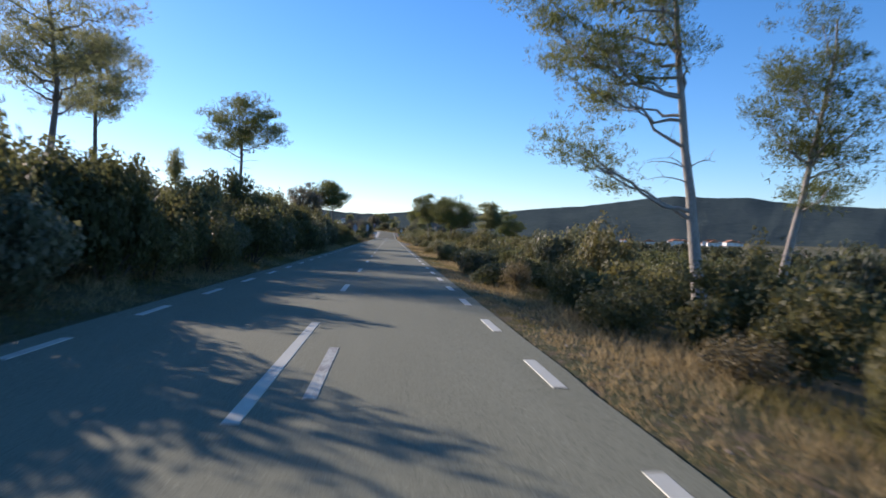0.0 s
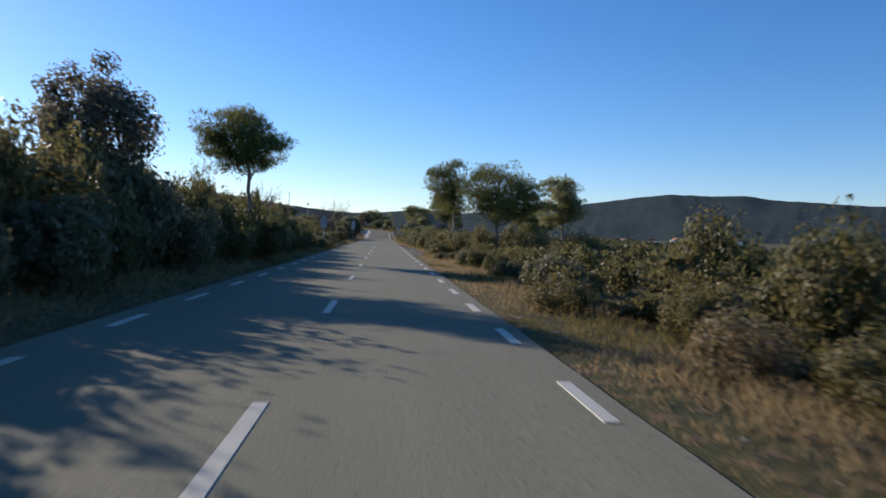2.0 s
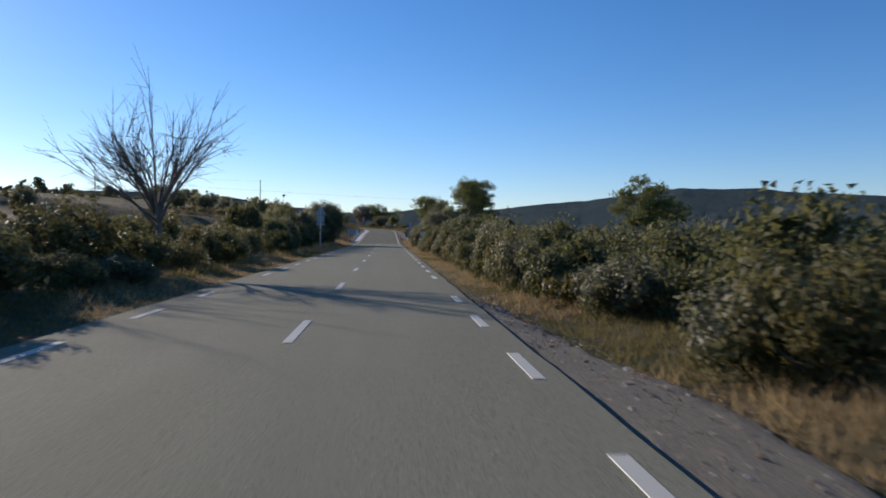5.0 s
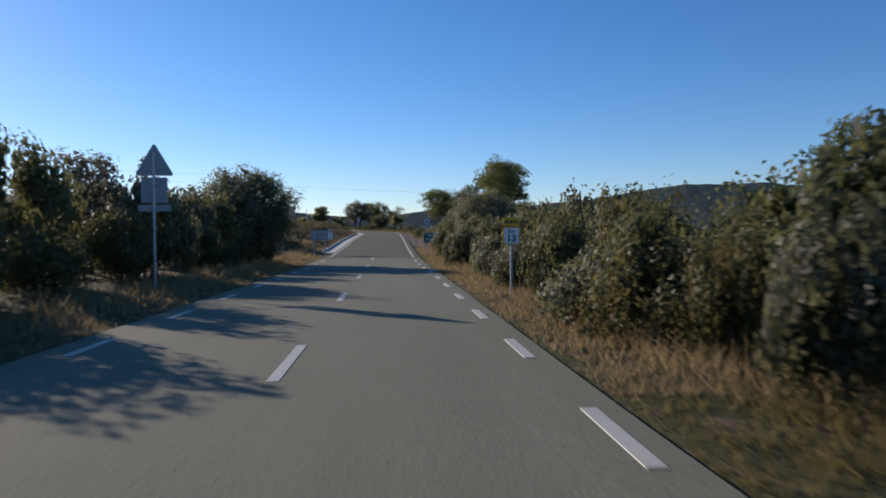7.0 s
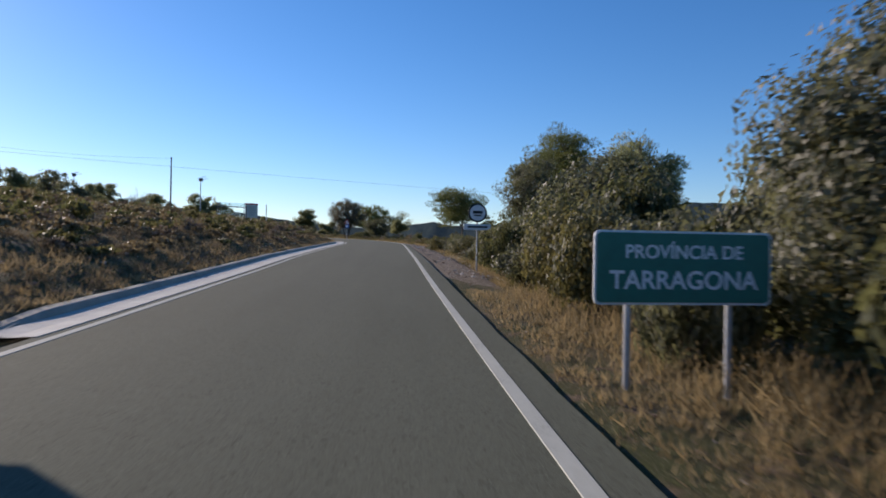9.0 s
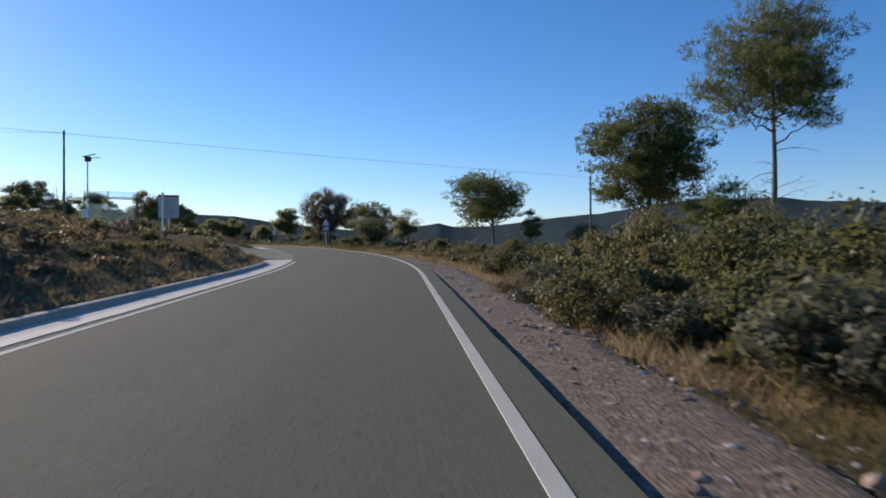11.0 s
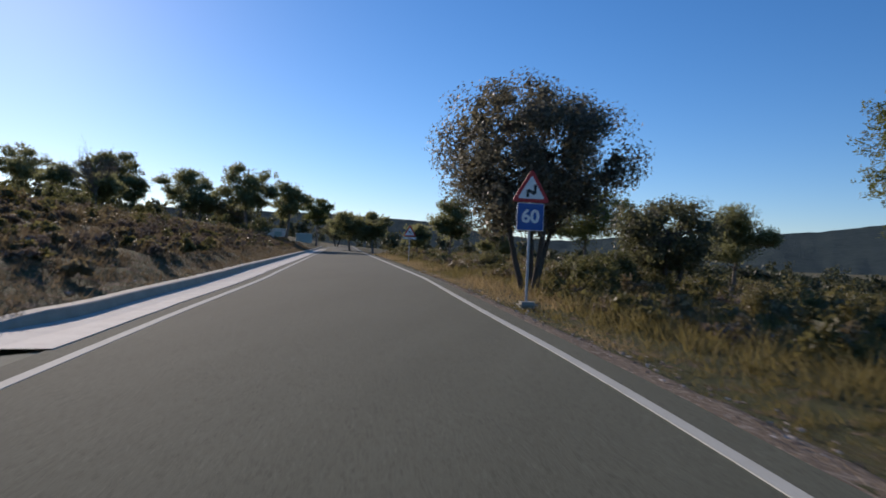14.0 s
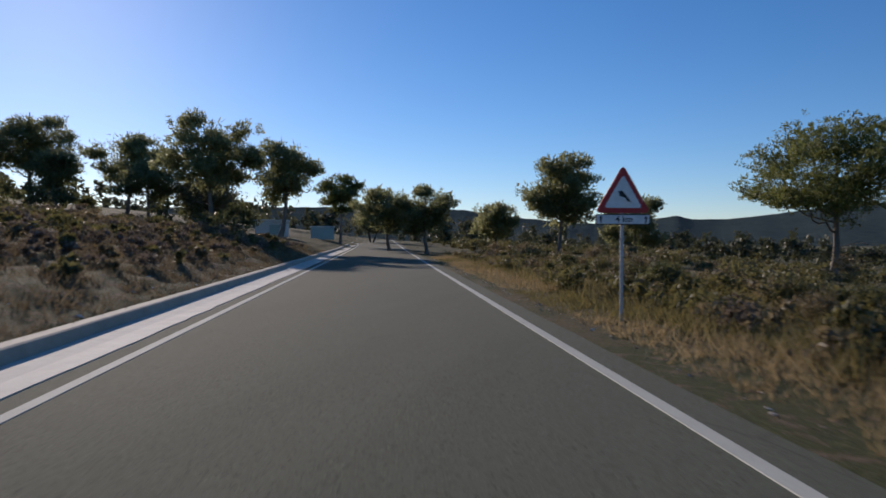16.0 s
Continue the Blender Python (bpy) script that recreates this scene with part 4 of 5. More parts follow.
# bare tree
def bare_tree():
    r = np.random.default_rng(77)
    s = Soup()
    s.add(*tube(curve((0, 0, -0.1), (0.1, 0, 1.6), (0.05, 0, 0), 6), 0.09 * np.linspace(1, 0.6, 6), 7))
    for i in range(24):
        th, up = r.uniform(0, 6.28), r.uniform(0.8, 1.0)
        a, e = np.array([0.08, 0, r.uniform(1.0, 1.6)]), np.array([math.cos(th) * r.uniform(0.6, 1.5), math.sin(th) * 1.2, 1.6 + r.uniform(0.6, 1.9) * up])
        p = curve(a, e, (0, 0, 0.1), 6)
        s.add(*tube(p, 0.035 * np.linspace(1, 0.2, 6), 4))
        for k in range(10):
            b = p[2 + k % 4]
            f = b + (e - a) * 0.35 + r.normal(size=3) * 0.25
            s.add(*tube(curve(b, f, (0, 0, 0.03), 4), 0.012 * np.linspace(1, 0.3, 4), 3))
            for j in range(3):
                s.add(*tube(curve(b.copy() * 0.4 + f * 0.6, f + r.normal(size=3) * 0.2, (0, 0, 0.02), 3), 0.006 * np.linspace(1, 0.4, 3), 3))
    return s.mesh("trunk", M_BARK, True)


for x, y, sz in ((-5.4, 124.3, 1.2), (-14.2, 126.7, 1.4), (-52.0, 327.0, 1.5)):
    ob = thing("bare_tree", Matrix.Translation((x, y, ground_z(x, y))), "small leafless grey tree above low scrub", "tree")
    ob.scale = (sz, sz, sz)
    part_of("trunk", bare_tree(), ob)

# shrubs: a few kinds, repeated with turns and sizes
def shrub_meshes(seed, mat, clumps, per, leaf, tall=1.0, open_=0.0):
    r = np.random.default_rng(seed)
    wood, s = Soup(), Soup()
    lumps = unit(r, 6)
    lumps[:, 2] = np.abs(lumps[:, 2])
    for i in range(clumps):
        w, th = 1 - 1.9 * (i + 0.5) / clumps, 2.39996 * i + 0.5 * r.normal()
        q = np.array([math.cos(th) * math.sqrt(1 - w * w), math.sin(th) * math.sqrt(1 - w * w), w])
        q *= r.uniform(0.45, 0.84) * (0.76 + 0.28 * np.max(lumps @ q))
        c = np.array([q[0], q[1], 0.5 * tall + 0.52 * tall * q[2]])
        c[2] = max(c[2], 0.06)
        if i % 3 == 0:
            wood.add(*tube(curve((0.06 * r.normal(), 0.06 * r.normal(), -0.1), c, [0.1 * r.normal(), 0.1 * r.normal(), 0], 3), 0.018 * np.linspace(1, 0.3, 3), 3))
        k = int(per * 2.4 * r.uniform(0.5, 1.4))
        cl = 0.17 + 0.06 * r.random()
        up = shell(r, k) * [cl * 1.12, cl * 1.12, cl * (1.1 + open_)]
        s.add(*packed(r, [c * [0.75, 0.75, 0.95]], [[cl * 0.5, cl * 0.5, cl * 0.55]]))
        s.add(*leaves(r, c + up, leaf * 1.1, up / cl + 0.5 * q))
    return wood.mesh("stem", M_BARK_DARK), s.mesh("foliage", mat)


SHRUBS = {
    "dark": [shrub_meshes(100 + i, M_SHRUB_DARK, 30, 70, 0.052, 1.15) for i in range(3)],
    "oak": [shrub_meshes(110 + i, M_OAK, 34, 70, 0.054, 1.05) for i in range(2)],
    "olive": [shrub_meshes(120 + i, M_SHRUB_OLIVE, 28, 66, 0.048, 1.0, 0.3) for i in range(3)],
    "dry": [shrub_meshes(130 + i, M_SHRUB_DRY, 24, 52, 0.044, 0.9, 0.4) for i in range(2)],
}
LABELS = {"dark": "dense dark green Mediterranean shrub", "oak": "dense holm oak shrub with leathery leaves", "olive": "olive green bushy shrub beside the road", "dry": "brownish half-dry shrub on stony ground"}


def shrub(kind, x, y, width, height, r):
    i = int(r.integers(len(SHRUBS[kind])))
    st, fo = SHRUBS[kind][i]
    ob = thing("shrub", Matrix.Translation((x, y, surface_z(x, y) - 0.05)) @ pose(0, 0, 0, 0, 0, r.uniform(0, 360)), LABELS[kind], "shrub", "roadside scrub")
    ob.scale = (width / 2, width / 2, height)
    part_of("stem", st, ob)
    part_of("foliage", fo, ob)


def scrub_far(name, spots, mat, r, leaf, per):
    """Scrub too thick to count: leaf clumps joined into one mesh."""
    s = Soup()
    for x, y, w, h in spots:
        z = surface_z(x, y)
        k = int(per * r.uniform(0.7, 1.3))
        nc = max(6, k // 75)
        c = unit(r, nc) * r.uniform(0.3, 0.62, (nc, 1))
        i = r.integers(nc, size=k)
        b = ball(r, k)
        q = c[i] + unit(r, k) * r.uniform(0.16, 0.38, (k, 1))
        pts = np.array([x, y, z + h * 0.45]) + q * [w / 2, w / 2, h * 0.55]
        s.add(*leaves(r, pts, leaf * 1.55 * r.uniform(0.9, 1.2), b + 0.6 * c[i] + [0, 0, 0.15]))
        cc = c[:max(3, nc // 2)] * 0.85
        s.add(*packed(r, np.array([x, y, z + h * 0.45]) + cc * [w / 2, w / 2, h * 0.55], np.full((len(cc), 3), 0.22) * [w / 2, w / 2, h * 0.55]))
    return tagged(new(name, s.mesh(name, mat)), kind="stuff")


sr = np.random.default_rng(21)
CLEAR = [(-4.1, 98.9), (-4.4, 160.2), (3.8, 159.8), (3.8, 186.4), (4.2, 204), (-3.7, 186)]


def free_of_signs(x, y, w):
    return all((x - a) ** 2 + (y - b) ** 2 > (w * 0.5 + 0.4) ** 2 for a, b in CLEAR)


far_dark, far_olive, near_dark, near_olive, mid_olive = [], [], [], [], []
# hedge on the rising side
y = -4.0
while y < 101:
    k = 0.95 - 0.17 * step(54, 62, y) - 0.30 * step(84, 92, y)
    for u0, w, h in ((-4.55, 2.1, 2.1), (-6.1, 3.1, 2.85)):
        x, yy, ww, hh = u0 + sr.normal() * 0.35, y + sr.uniform(-0.9, 0.9), w * sr.uniform(0.85, 1.25), h * k * sr.uniform(0.75, 1.15)
        if free_of_signs(x, yy, ww):
            shrub(("dark", "dark", "oak", "olive")[sr.integers(4)], x, yy, ww, hh, sr)
    far_dark += [(-8.8 + sr.normal() * 0.4, y + sr.uniform(-1, 1), 3.0, 3.4 * k * sr.uniform(0.7, 1.15)), (-11.5 + sr.normal(), y, 3, 3.0 * k), (-15 + sr.normal() * 1.5, y, 3.2, 2.6 * k)]
    y += 2.05
for i in range(18):
    shrub(("dark", "oak", "olive")[sr.integers(3)], -5.4 - 1.6 * sr.random(), sr.uniform(58, 90), sr.uniform(0.9, 1.5), sr.uniform(2.2, 3.1), sr)
# lower scrub further on, the same side
y = 102.0
while y < 190:
    tall = 0.82 + 0.6 * step(142, 152, y) * (1 - step(172, 180, y))
    for u0, w, h in ((-5.0 - 0.7 * step(140, 150, y), 1.9, 1.15), (-7.0 - 0.9 * step(140, 150, y), 2.6, 1.8)):
        x, yy, ww, hh = u0 + sr.normal() * 0.5, y + sr.uniform(-1, 1), w * sr.uniform(0.8, 1.3), h * tall * sr.uniform(0.65, 1.3)
        if y > 179 and u0 > -6.0:
            continue
        if u0 < -7:
            near_dark.append((x, yy, ww, hh))
        elif free_of_signs(x, yy, ww):
            shrub(("dark", "olive", "oak", "dark")[sr.integers(4)], x, yy, ww, hh, sr)
    for u0 in (-9.6, -12.0):
        (far_dark if sr.random() < 0.4 else far_olive).append((u0 + sr.normal() * 0.6, y + sr.uniform(-1, 1), 2.4, (0.9 + 0.7 * step(142, 152, y)) * sr.uniform(0.6, 1.2)))
    far_olive += [(-14.5 + sr.normal(), y, 2.4, 0.9), (-18 + sr.normal() * 2, y, 2.4, 0.8)]
    y += 2.7
# the falling side
y = -2.0
while y < 246:
    for u0, w, h in ((5.0 - 0.65 * step(118, 128, y), 1.7, 1.25), (5.9, 1.8, 1.4), (7.4, 2.9, 2.2)):
        big = 0.35 * step(120, 140, y) * (1 - step(215, 235, y)) - 0.22 * (1 - step(95, 115, y)) - 0.22 * step(58, 64, y) * (1 - step(82, 88, y))
        x, yy = u0 + sr.normal() * 0.45, y + sr.uniform(-1.2, 1.2)
        ww, hh = w * (1 + big * 0.4) * sr.uniform(0.75, 1.3), h * (1 + big) * sr.uniform(0.6, 1.3)
        if 196 < y and u0 < 7:
            x += 0.75
        hh *= 1 - 0.45 * step(208, 216, y)
        if u0 > 5.5:
            (near_dark if sr.random() < (0.25 if y < 110 else 0.8) else near_olive).append((x, yy, ww, hh))
        elif free_of_signs(x, yy, ww) and x - ww / 2 > 3.0:
            shrub(("dark", "olive", "olive", "dry", "oak")[sr.integers(5)] if y < 110 or y > 210 else ("dark", "oak", "olive", "oak")[sr.integers(4)], x, yy, ww, hh, sr)
    big = 1 + 0.35 * step(120, 140, y) * (1 - step(215, 235, y)) - 0.15 * (1 - step(95, 115, y)) - 0.2 * step(58, 64, y) * (1 - step(82, 88, y))
    (near_dark if sr.random() < 0.5 else mid_olive).append((10.4 + sr.normal() * 0.6, y, 3.2, 2.3 * big * sr.uniform(0.7, 1.2)))
    mid_olive += [(13 + sr.normal(), y, 3.2, 2.4 * big * sr.uniform(0.7, 1.1)), (16.5 + sr.normal() * 2, y, 3.6, 2.5 * sr.uniform(0.7, 1.1))]
    far_dark += [(21 + sr.normal() * 2, y, 4, 2.6)]
    y += 2.6
y = 119.0
while y < 171:
    x, w = 4.55 + sr.normal() * 0.2, sr.uniform(1.3, 2.1)
    if free_of_signs(x, y, w):
        shrub(("oak", "dark", "olive", "dark")[sr.integers(4)], x, y, w, sr.uniform(1.0, 1.9), sr)
    y += 1.9
# tall olive bushes beside the open pines
for x, yy, ww, hh in ((8.2, 22.5, 2.8, 2.6), (7.4, 26.0, 2.6, 2.3), (9.4, 29.0, 3.2, 3.0), (8.6, 13.5, 2.6, 2.2), (11.4, 14.5, 3.0, 2.8), (8.6, 34.5, 2.8, 2.4), (7.8, 52.0, 2.6, 2.2), (9.0, 58.0, 3.0, 2.5)):
    shrub("olive" if sr.random() < 0.6 else "oak", x, yy, ww, hh, sr)
# tall yellowish bushes in front of the pine group
for x, yy, ww, hh in ((7.4, 86.5, 2.2, 2.2), (9.2, 84.6, 2.6, 2.5), (11.0, 86.0, 2.4, 2.2), (12.6, 83.0, 2.6, 2.0), (5.9, 88.6, 1.6, 1.6), (14.5, 87.0, 3.0, 2.2)):
    shrub("olive", x, yy, ww, hh, sr)
# rounded holm oak bushes on both sides before the joint
for x, yy, ww, hh in ((6.7, 150.5, 3.0, 2.6), (8.2, 154.0, 3.2, 2.8), (5.9, 157.5, 2.2, 1.9), (7.4, 161.0, 3.2, 2.9), (6.4, 165.5, 2.8, 2.5), (8.4, 169.0, 3.6, 3.4), (6.6, 173.5, 3.0, 2.6), (8.3, 178.0, 3.4, 3.2),
                      (6.2, 180.8, 2.2, 2.0), (8.6, 192.5, 3.4, 3.4), (7.2, 196.5, 3.0, 2.8), (-6.0, 150.5, 2.6, 2.2), (-6.6, 155.0, 3.0, 2.6), (-7.6, 160.5, 3.2, 3.2), (-6.8, 169.5, 3.0, 2.9), (-7.6, 147.0, 3.0, 2.6), (-6.1, 164.8, 3.0, 3.0), (-6.3, 172.4, 2.8, 2.7), (-5.6, 146.0, 2.2, 1.8),
                      (5.4, 171.5, 2.4, 2.0), (5.6, 175.2, 2.4, 2.2), (5.5, 178.6, 2.5, 2.3), (5.9, 182.2, 2.5, 2.4), (5.5, 191.0, 2.0, 1.9), (5.6, 194.4, 2.4, 2.2), (5.7, 198.6, 2.4, 2.2)):
    shrub("olive" if x > 0 and yy < 168 and sr.random() < 0.6 else "dark" if sr.random() < 0.4 else "oak", x, yy, ww, hh, sr)
# dark bushes beyond the gravel shoulder
for x, yy, ww, hh in ((12.5, 244.0, 3.6, 2.8), (10.4, 239.0, 3.0, 2.3), (14.5, 250.0, 4.0, 3.0), (11.6, 234.5, 3.2, 2.5), (12.0, 253.0, 3.0, 2.0), (15.5, 241.0, 3.6, 2.9)):
    shrub("oak" if sr.random() < 0.5 else "olive", x, yy, ww, hh, sr)
# scrub past the bend
for i in range(30):
    s = sr.uniform(246, 340)
    p = along(s, 5.6 + 5.5 * sr.random())
    w = sr.uniform(1.0, 2.2)
    shrub(("olive", "dry", "olive", "dark")[sr.integers(4)], p.x, p.y, w, w * sr.uniform(0.45, 0.75), sr)
for i in range(26):
    s = sr.uniform(192, 345)
    u = -(6.2 + 9 * sr.random())
    if 247 < s < 281:
        continue
    p = along(s, u)
    w = sr.uniform(0.7, 1.7)
    shrub(("dry", "olive", "dry")[sr.integers(3)], p.x, p.y, w, w * sr.uniform(0.4, 0.7), sr)
low_olive, low_dry = [], []
for i in range(520):
    s = sr.uniform(240, 430)
    u = 9.0 + 34 * sr.random() ** 1.2
    p = along(s, u)
    w = sr.uniform(1.4, 3.0)
    (far_olive if u > 24 or s > 370 else low_olive if sr.random() < 0.6 else low_dry).append((p.x, p.y, w, w * sr.uniform(0.4, 0.7)))
for i in range(200):
    s = sr.uniform(100, 345)
    u = -(14 + 50 * sr.random())
    if 247 < s < 281 and u > -24:
        continue
    p = along(s, u)
    far_olive.append((p.x, p.y, 2.0, 0.9))
tagged(scrub_far("thicket", near_dark, M_SHRUB_DARK, sr, 0.056, 1200), "dense dark thicket behind the roadside shrubs", "thicket")
tagged(scrub_far("thicket", mid_olive, M_SHRUB_OLIVE, sr, 0.082, 620), "thick olive bushes on the falling slope", "thicket")
tagged(scrub_far("thicket", near_olive, M_SHRUB_OLIVE, sr, 0.054, 1200), "dense olive thicket behind the roadside shrubs", "thicket")
tagged(scrub_far("thicket", low_olive, M_SHRUB_OLIVE, sr, 0.05, 560), "low olive thicket spread over the open slope", "thicket")
tagged(scrub_far("thicket", low_dry, M_SHRUB_DRY, sr, 0.046, 520), "low brown thicket spread over the open slope", "thicket")
slope_olive, slope_dry, slope_grey, slope_dark = [], [], [], []
for i in range(560):
    s, u = sr.uniform(188, 248), -(5.2 + 24 * sr.random() ** 1.4)
    p = along(s, u)
    h = sr.uniform(0.3, 0.8) * step(-4.6, -7.5, u) + 0.2
    (slope_olive, slope_dry, slope_dry, slope_grey, slope_dark)[sr.integers(5)].append((p.x, p.y, sr.uniform(1.0, 1.9), h))
for i in range(400):
    s, u = sr.uniform(279, 352), -(8.6 + 13 * sr.random() ** 1.3)
    p = along(s, u)
    (slope_olive, slope_dry, slope_grey)[sr.integers(3)].append((p.x, p.y, sr.uniform(1.0, 2.0), sr.uniform(0.4, 0.95)))
for i in range(720):
    s, u = sr.uniform(206, 345), 4.9 + 9 * sr.random() ** 1.3
    p = along(s, u)
    (slope_olive, slope_dry, slope_olive, slope_grey)[sr.integers(4)].append((p.x, p.y, sr.uniform(0.8, 1.6), sr.uniform(0.4, 0.85)))
for i in range(420):
    s, u = sr.uniform(279, 345), -(4.6 + 5 * sr.random())
    p = along(s, u)
    (slope_grey, slope_dry, slope_olive, slope_grey)[sr.integers(4)].append((p.x, p.y, sr.uniform(0.4, 1.0), sr.uniform(0.2, 0.55)))
tagged(scrub_far("slope_scrub", slope_olive, M_SHRUB_OLIVE, sr, 0.062, 150), "low olive scrub covering the hillside", "scrub")
tagged(scrub_far("slope_scrub", slope_dark, M_SHRUB_DARK, sr, 0.062, 150), "low dark scrub on the hillside", "scrub")
tagged(scrub_far("slope_scrub", slope_dry, M_SHRUB_DRY, sr, 0.055, 150), "low brown half-dry scrub on the hillside", "scrub")
tagged(scrub_far("slope_scrub", slope_grey, M_SHRUB_GREY, sr, 0.045, 140), "low grey leafless scrub on the hillside", "scrub")
for i in range(420):
    p = along(sr.uniform(-10, 260), 22 + 46 * sr.random())
    (far_dark if sr.random() < 0.6 else far_olive).append((p.x, p.y, sr.uniform(2.5, 4.5), sr.uniform(1.6, 2.6)))
for i in range(120):
    p = along(sr.uniform(325, 372), -(9 + 62 * sr.random()))
    far_dark.append((p.x, p.y, sr.uniform(2.2, 4.0), sr.uniform(1.4, 2.8)))
tagged(scrub_far("scrub_dark", far_dark, M_SHRUB_DARK, sr, 0.10, 330), "thick dark scrub behind the roadside shrubs", "scrub")
tagged(scrub_far("scrub_olive", far_olive, M_SHRUB_OLIVE, sr, 0.10, 190), "thick olive scrub on the slopes", "scrub")

# far woods
woods = []
for i in range(1750):
    side = sr.random()
    if side < 0.7:
        p = along(sr.uniform(20, 560), 62 + 300 * sr.random() ** 1.4)
        woods.append((p.x, p.y, sr.uniform(3.5, 6), sr.uniform(3, 5.5)))
    elif side < 0.9:
        p = along(sr.uniform(395, 640), sr.uniform(-120, 130))
        if abs(road_place(p.x, p.y)[1]) > 7:
            woods.append((p.x, p.y, sr.uniform(4, 7), sr.uniform(4, 8)))
    else:
        p = along(sr.uniform(60, 420), -(60 + 140 * sr.random()))
        woods.append((p.x, p.y, sr.uniform(3.5, 6), sr.uniform(3, 6)))
tagged(scrub_far("far_woods", woods, M_WOODS, sr, 0.40, 110), "distant dark pine and oak woods", "woods")


# grass
def grass(name, spots, mat, tall, r, blades=9, wide=0.010):
    v = []
    for x, y, h in spots:
        z = surface_z(x, y) - 0.02
        n = int(blades * r.uniform(0.7, 1.3))
        b = np.array([x, y, z]) + r.normal(size=(n, 3)) * [0.09, 0.09, 0]
        lean = r.normal(size=(n, 3)) * [0.48, 0.48, 0] + [0, 0, 1]
        hh = (tall * h * r.uniform(0.45, 1.2, n))[:, None]
        side = np.cross(lean, unit(r, n))
        side /= np.linalg.norm(side, axis=1)[:, None] + 1e-9
        v.append(np.stack([b - side * wide, b + side * wide, b + lean * hh], 1).reshape(-1, 3))
    v = np.concatenate(v)
    return tagged(new(name, mesh_of(name, v, np.arange(len(v)).reshape(-1, 3), mat)), kind="stuff")


spots_dry, spots_green, spots_hill = [], [], []
for i in range(36000):
    s = sr.uniform(-5, 345)
    right = sr.random() < 0.62
    if right:
        lo = 2.90 if s < 196 else 2.75 + 1.4 * gravel_width(s)
        lo = 2.85 + 1.3 * lay_by_width(s) if 80 < s < 126 else lo
        u = lo + 3.2 * sr.random() ** 1.3
    else:
        if s > 186:
            continue
        u = -(3.15 + 1.9 * sr.random() ** 1.3)
    p = along(s, u)
    patch = noise.noise((p.x * 0.25, p.y * 0.18, 4))
    h = 0.22 + 0.75 * step(0.1, 1.6, abs(u) - 3.0) * sr.uniform(0.3, 1.15)
    if 140 < s < 195:
        h *= 1.5
    (spots_dry if patch > -0.12 or 150 < s < 196 else spots_green).append((p.x, p.y, h))
for i in range(12000):
    s = sr.uniform(188, 350)
    u = kerb_foot(s) - 0.35 - 22 * sr.random() ** 1.9
    if 247.5 < s < 281 and u > -20:
        continue
    p = along(s, u)
    if u > -5.4 and s < 247.5:
        spots_dry.append((p.x, p.y, 0.35 + 0.5 * step(0.3, 1.5, kerb_foot(s) - 0.3 - u)))
    else:
        spots_hill.append((p.x, p.y, 0.35 + 0.5 * step(0.3, 1.8, kerb_foot(s) - 0.3 - u)))
for i in range(7000):
    s = sr.uniform(189, 247) if sr.random() < 0.4 else sr.uniform(276.5, 345)
    p = along(s, kerb_foot(s) - 0.4 - 3.6 * sr.random())
    spots_hill.append((p.x, p.y, sr.uniform(0.3, 0.8)))
spots_slope = []
for i in range(9000):
    p = along(sr.uniform(232, 350), 4.6 + 13 * sr.random() ** 1.2)
    spots_slope.append((p.x, p.y, sr.uniform(0.9, 2.0)))
tagged(grass("slope_grass", spots_slope, M_GRASS_GREEN, 0.30, sr, 8, 0.014), "olive brown tall grass between low shrubs", "grass")
tagged(grass("dry_grass", spots_dry, M_GRASS, 0.34, sr), "straw-coloured dry grass along the verge", "grass")
tagged(grass("green_grass", spots_green, M_GRASS_GREEN, 0.28, sr), "olive and brown low verge plants", "grass")
tagged(grass("hillside_grass", spots_hill, M_GRASS_BROWN, 0.30, sr, 9, 0.010), "dull brown grass on the bank and hillside", "grass")


# loose stones
def stones(name, spots, r):
    ico = bmesh.new()
    bmesh.ops.create_icosphere(ico, subdivisions=1, radius=1)
    iv = np.array([v.co for v in ico.verts])
    jf = np.array([[v.index for v in f.verts] for f in ico.faces])
    ico.free()
    s = Soup()
    for x, y, z, d in spots:
        w = iv * (1 + 0.25 * r.normal(size=(len(iv), 1))) * [d, d * r.uniform(0.6, 1), d * r.uniform(0.35, 0.7)]
        s.add(w + [x, y, z], jf)
    return tagged(new(name, s.mesh(name, M_STONE)), kind="stuff")


st = []
for i in range(2600):
    s = sr.uniform(200, 262) if i < 2300 else sr.uniform(262, 300)
    u = 2.95 + 1.6 * gravel_width(s) * sr.random()
    p = along(s, u, -0.11 - 0.06 * (u - 3))
    st.append((p.x, p.y, p.z + 0.01, sr.uniform(0.012, 0.034) * (2.4 if s < 245 and sr.random() < 0.14 else 1)))
for i in range(900):
    s = sr.uniform(84, 120)
    p = along(s, 2.85 + 1.4 * lay_by_width(s) * sr.random(), -0.09)
    st.append((p.x, p.y, p.z, sr.uniform(0.008, 0.03)))
for i in range(1100):
    s = sr.uniform(0, 200) if sr.random() < 0.6 else sr.uniform(262, 340)
    p = along(s, 3.05 + 0.5 * sr.random())
    st.append((p.x, p.y, ground_z(p.x, p.y) + 0.005, sr.uniform(0.008, 0.028)))
for i in range(500):
    s = sr.uniform(189, 340)
    if 249 < s < 279:
        continue
    p = along(s, kerb_foot(s) - 0.4 - 1.6 * sr.random())
    st.append((p.x, p.y, surface_z(p.x, p.y) + 0.02, sr.uniform(0.02, 0.07)))
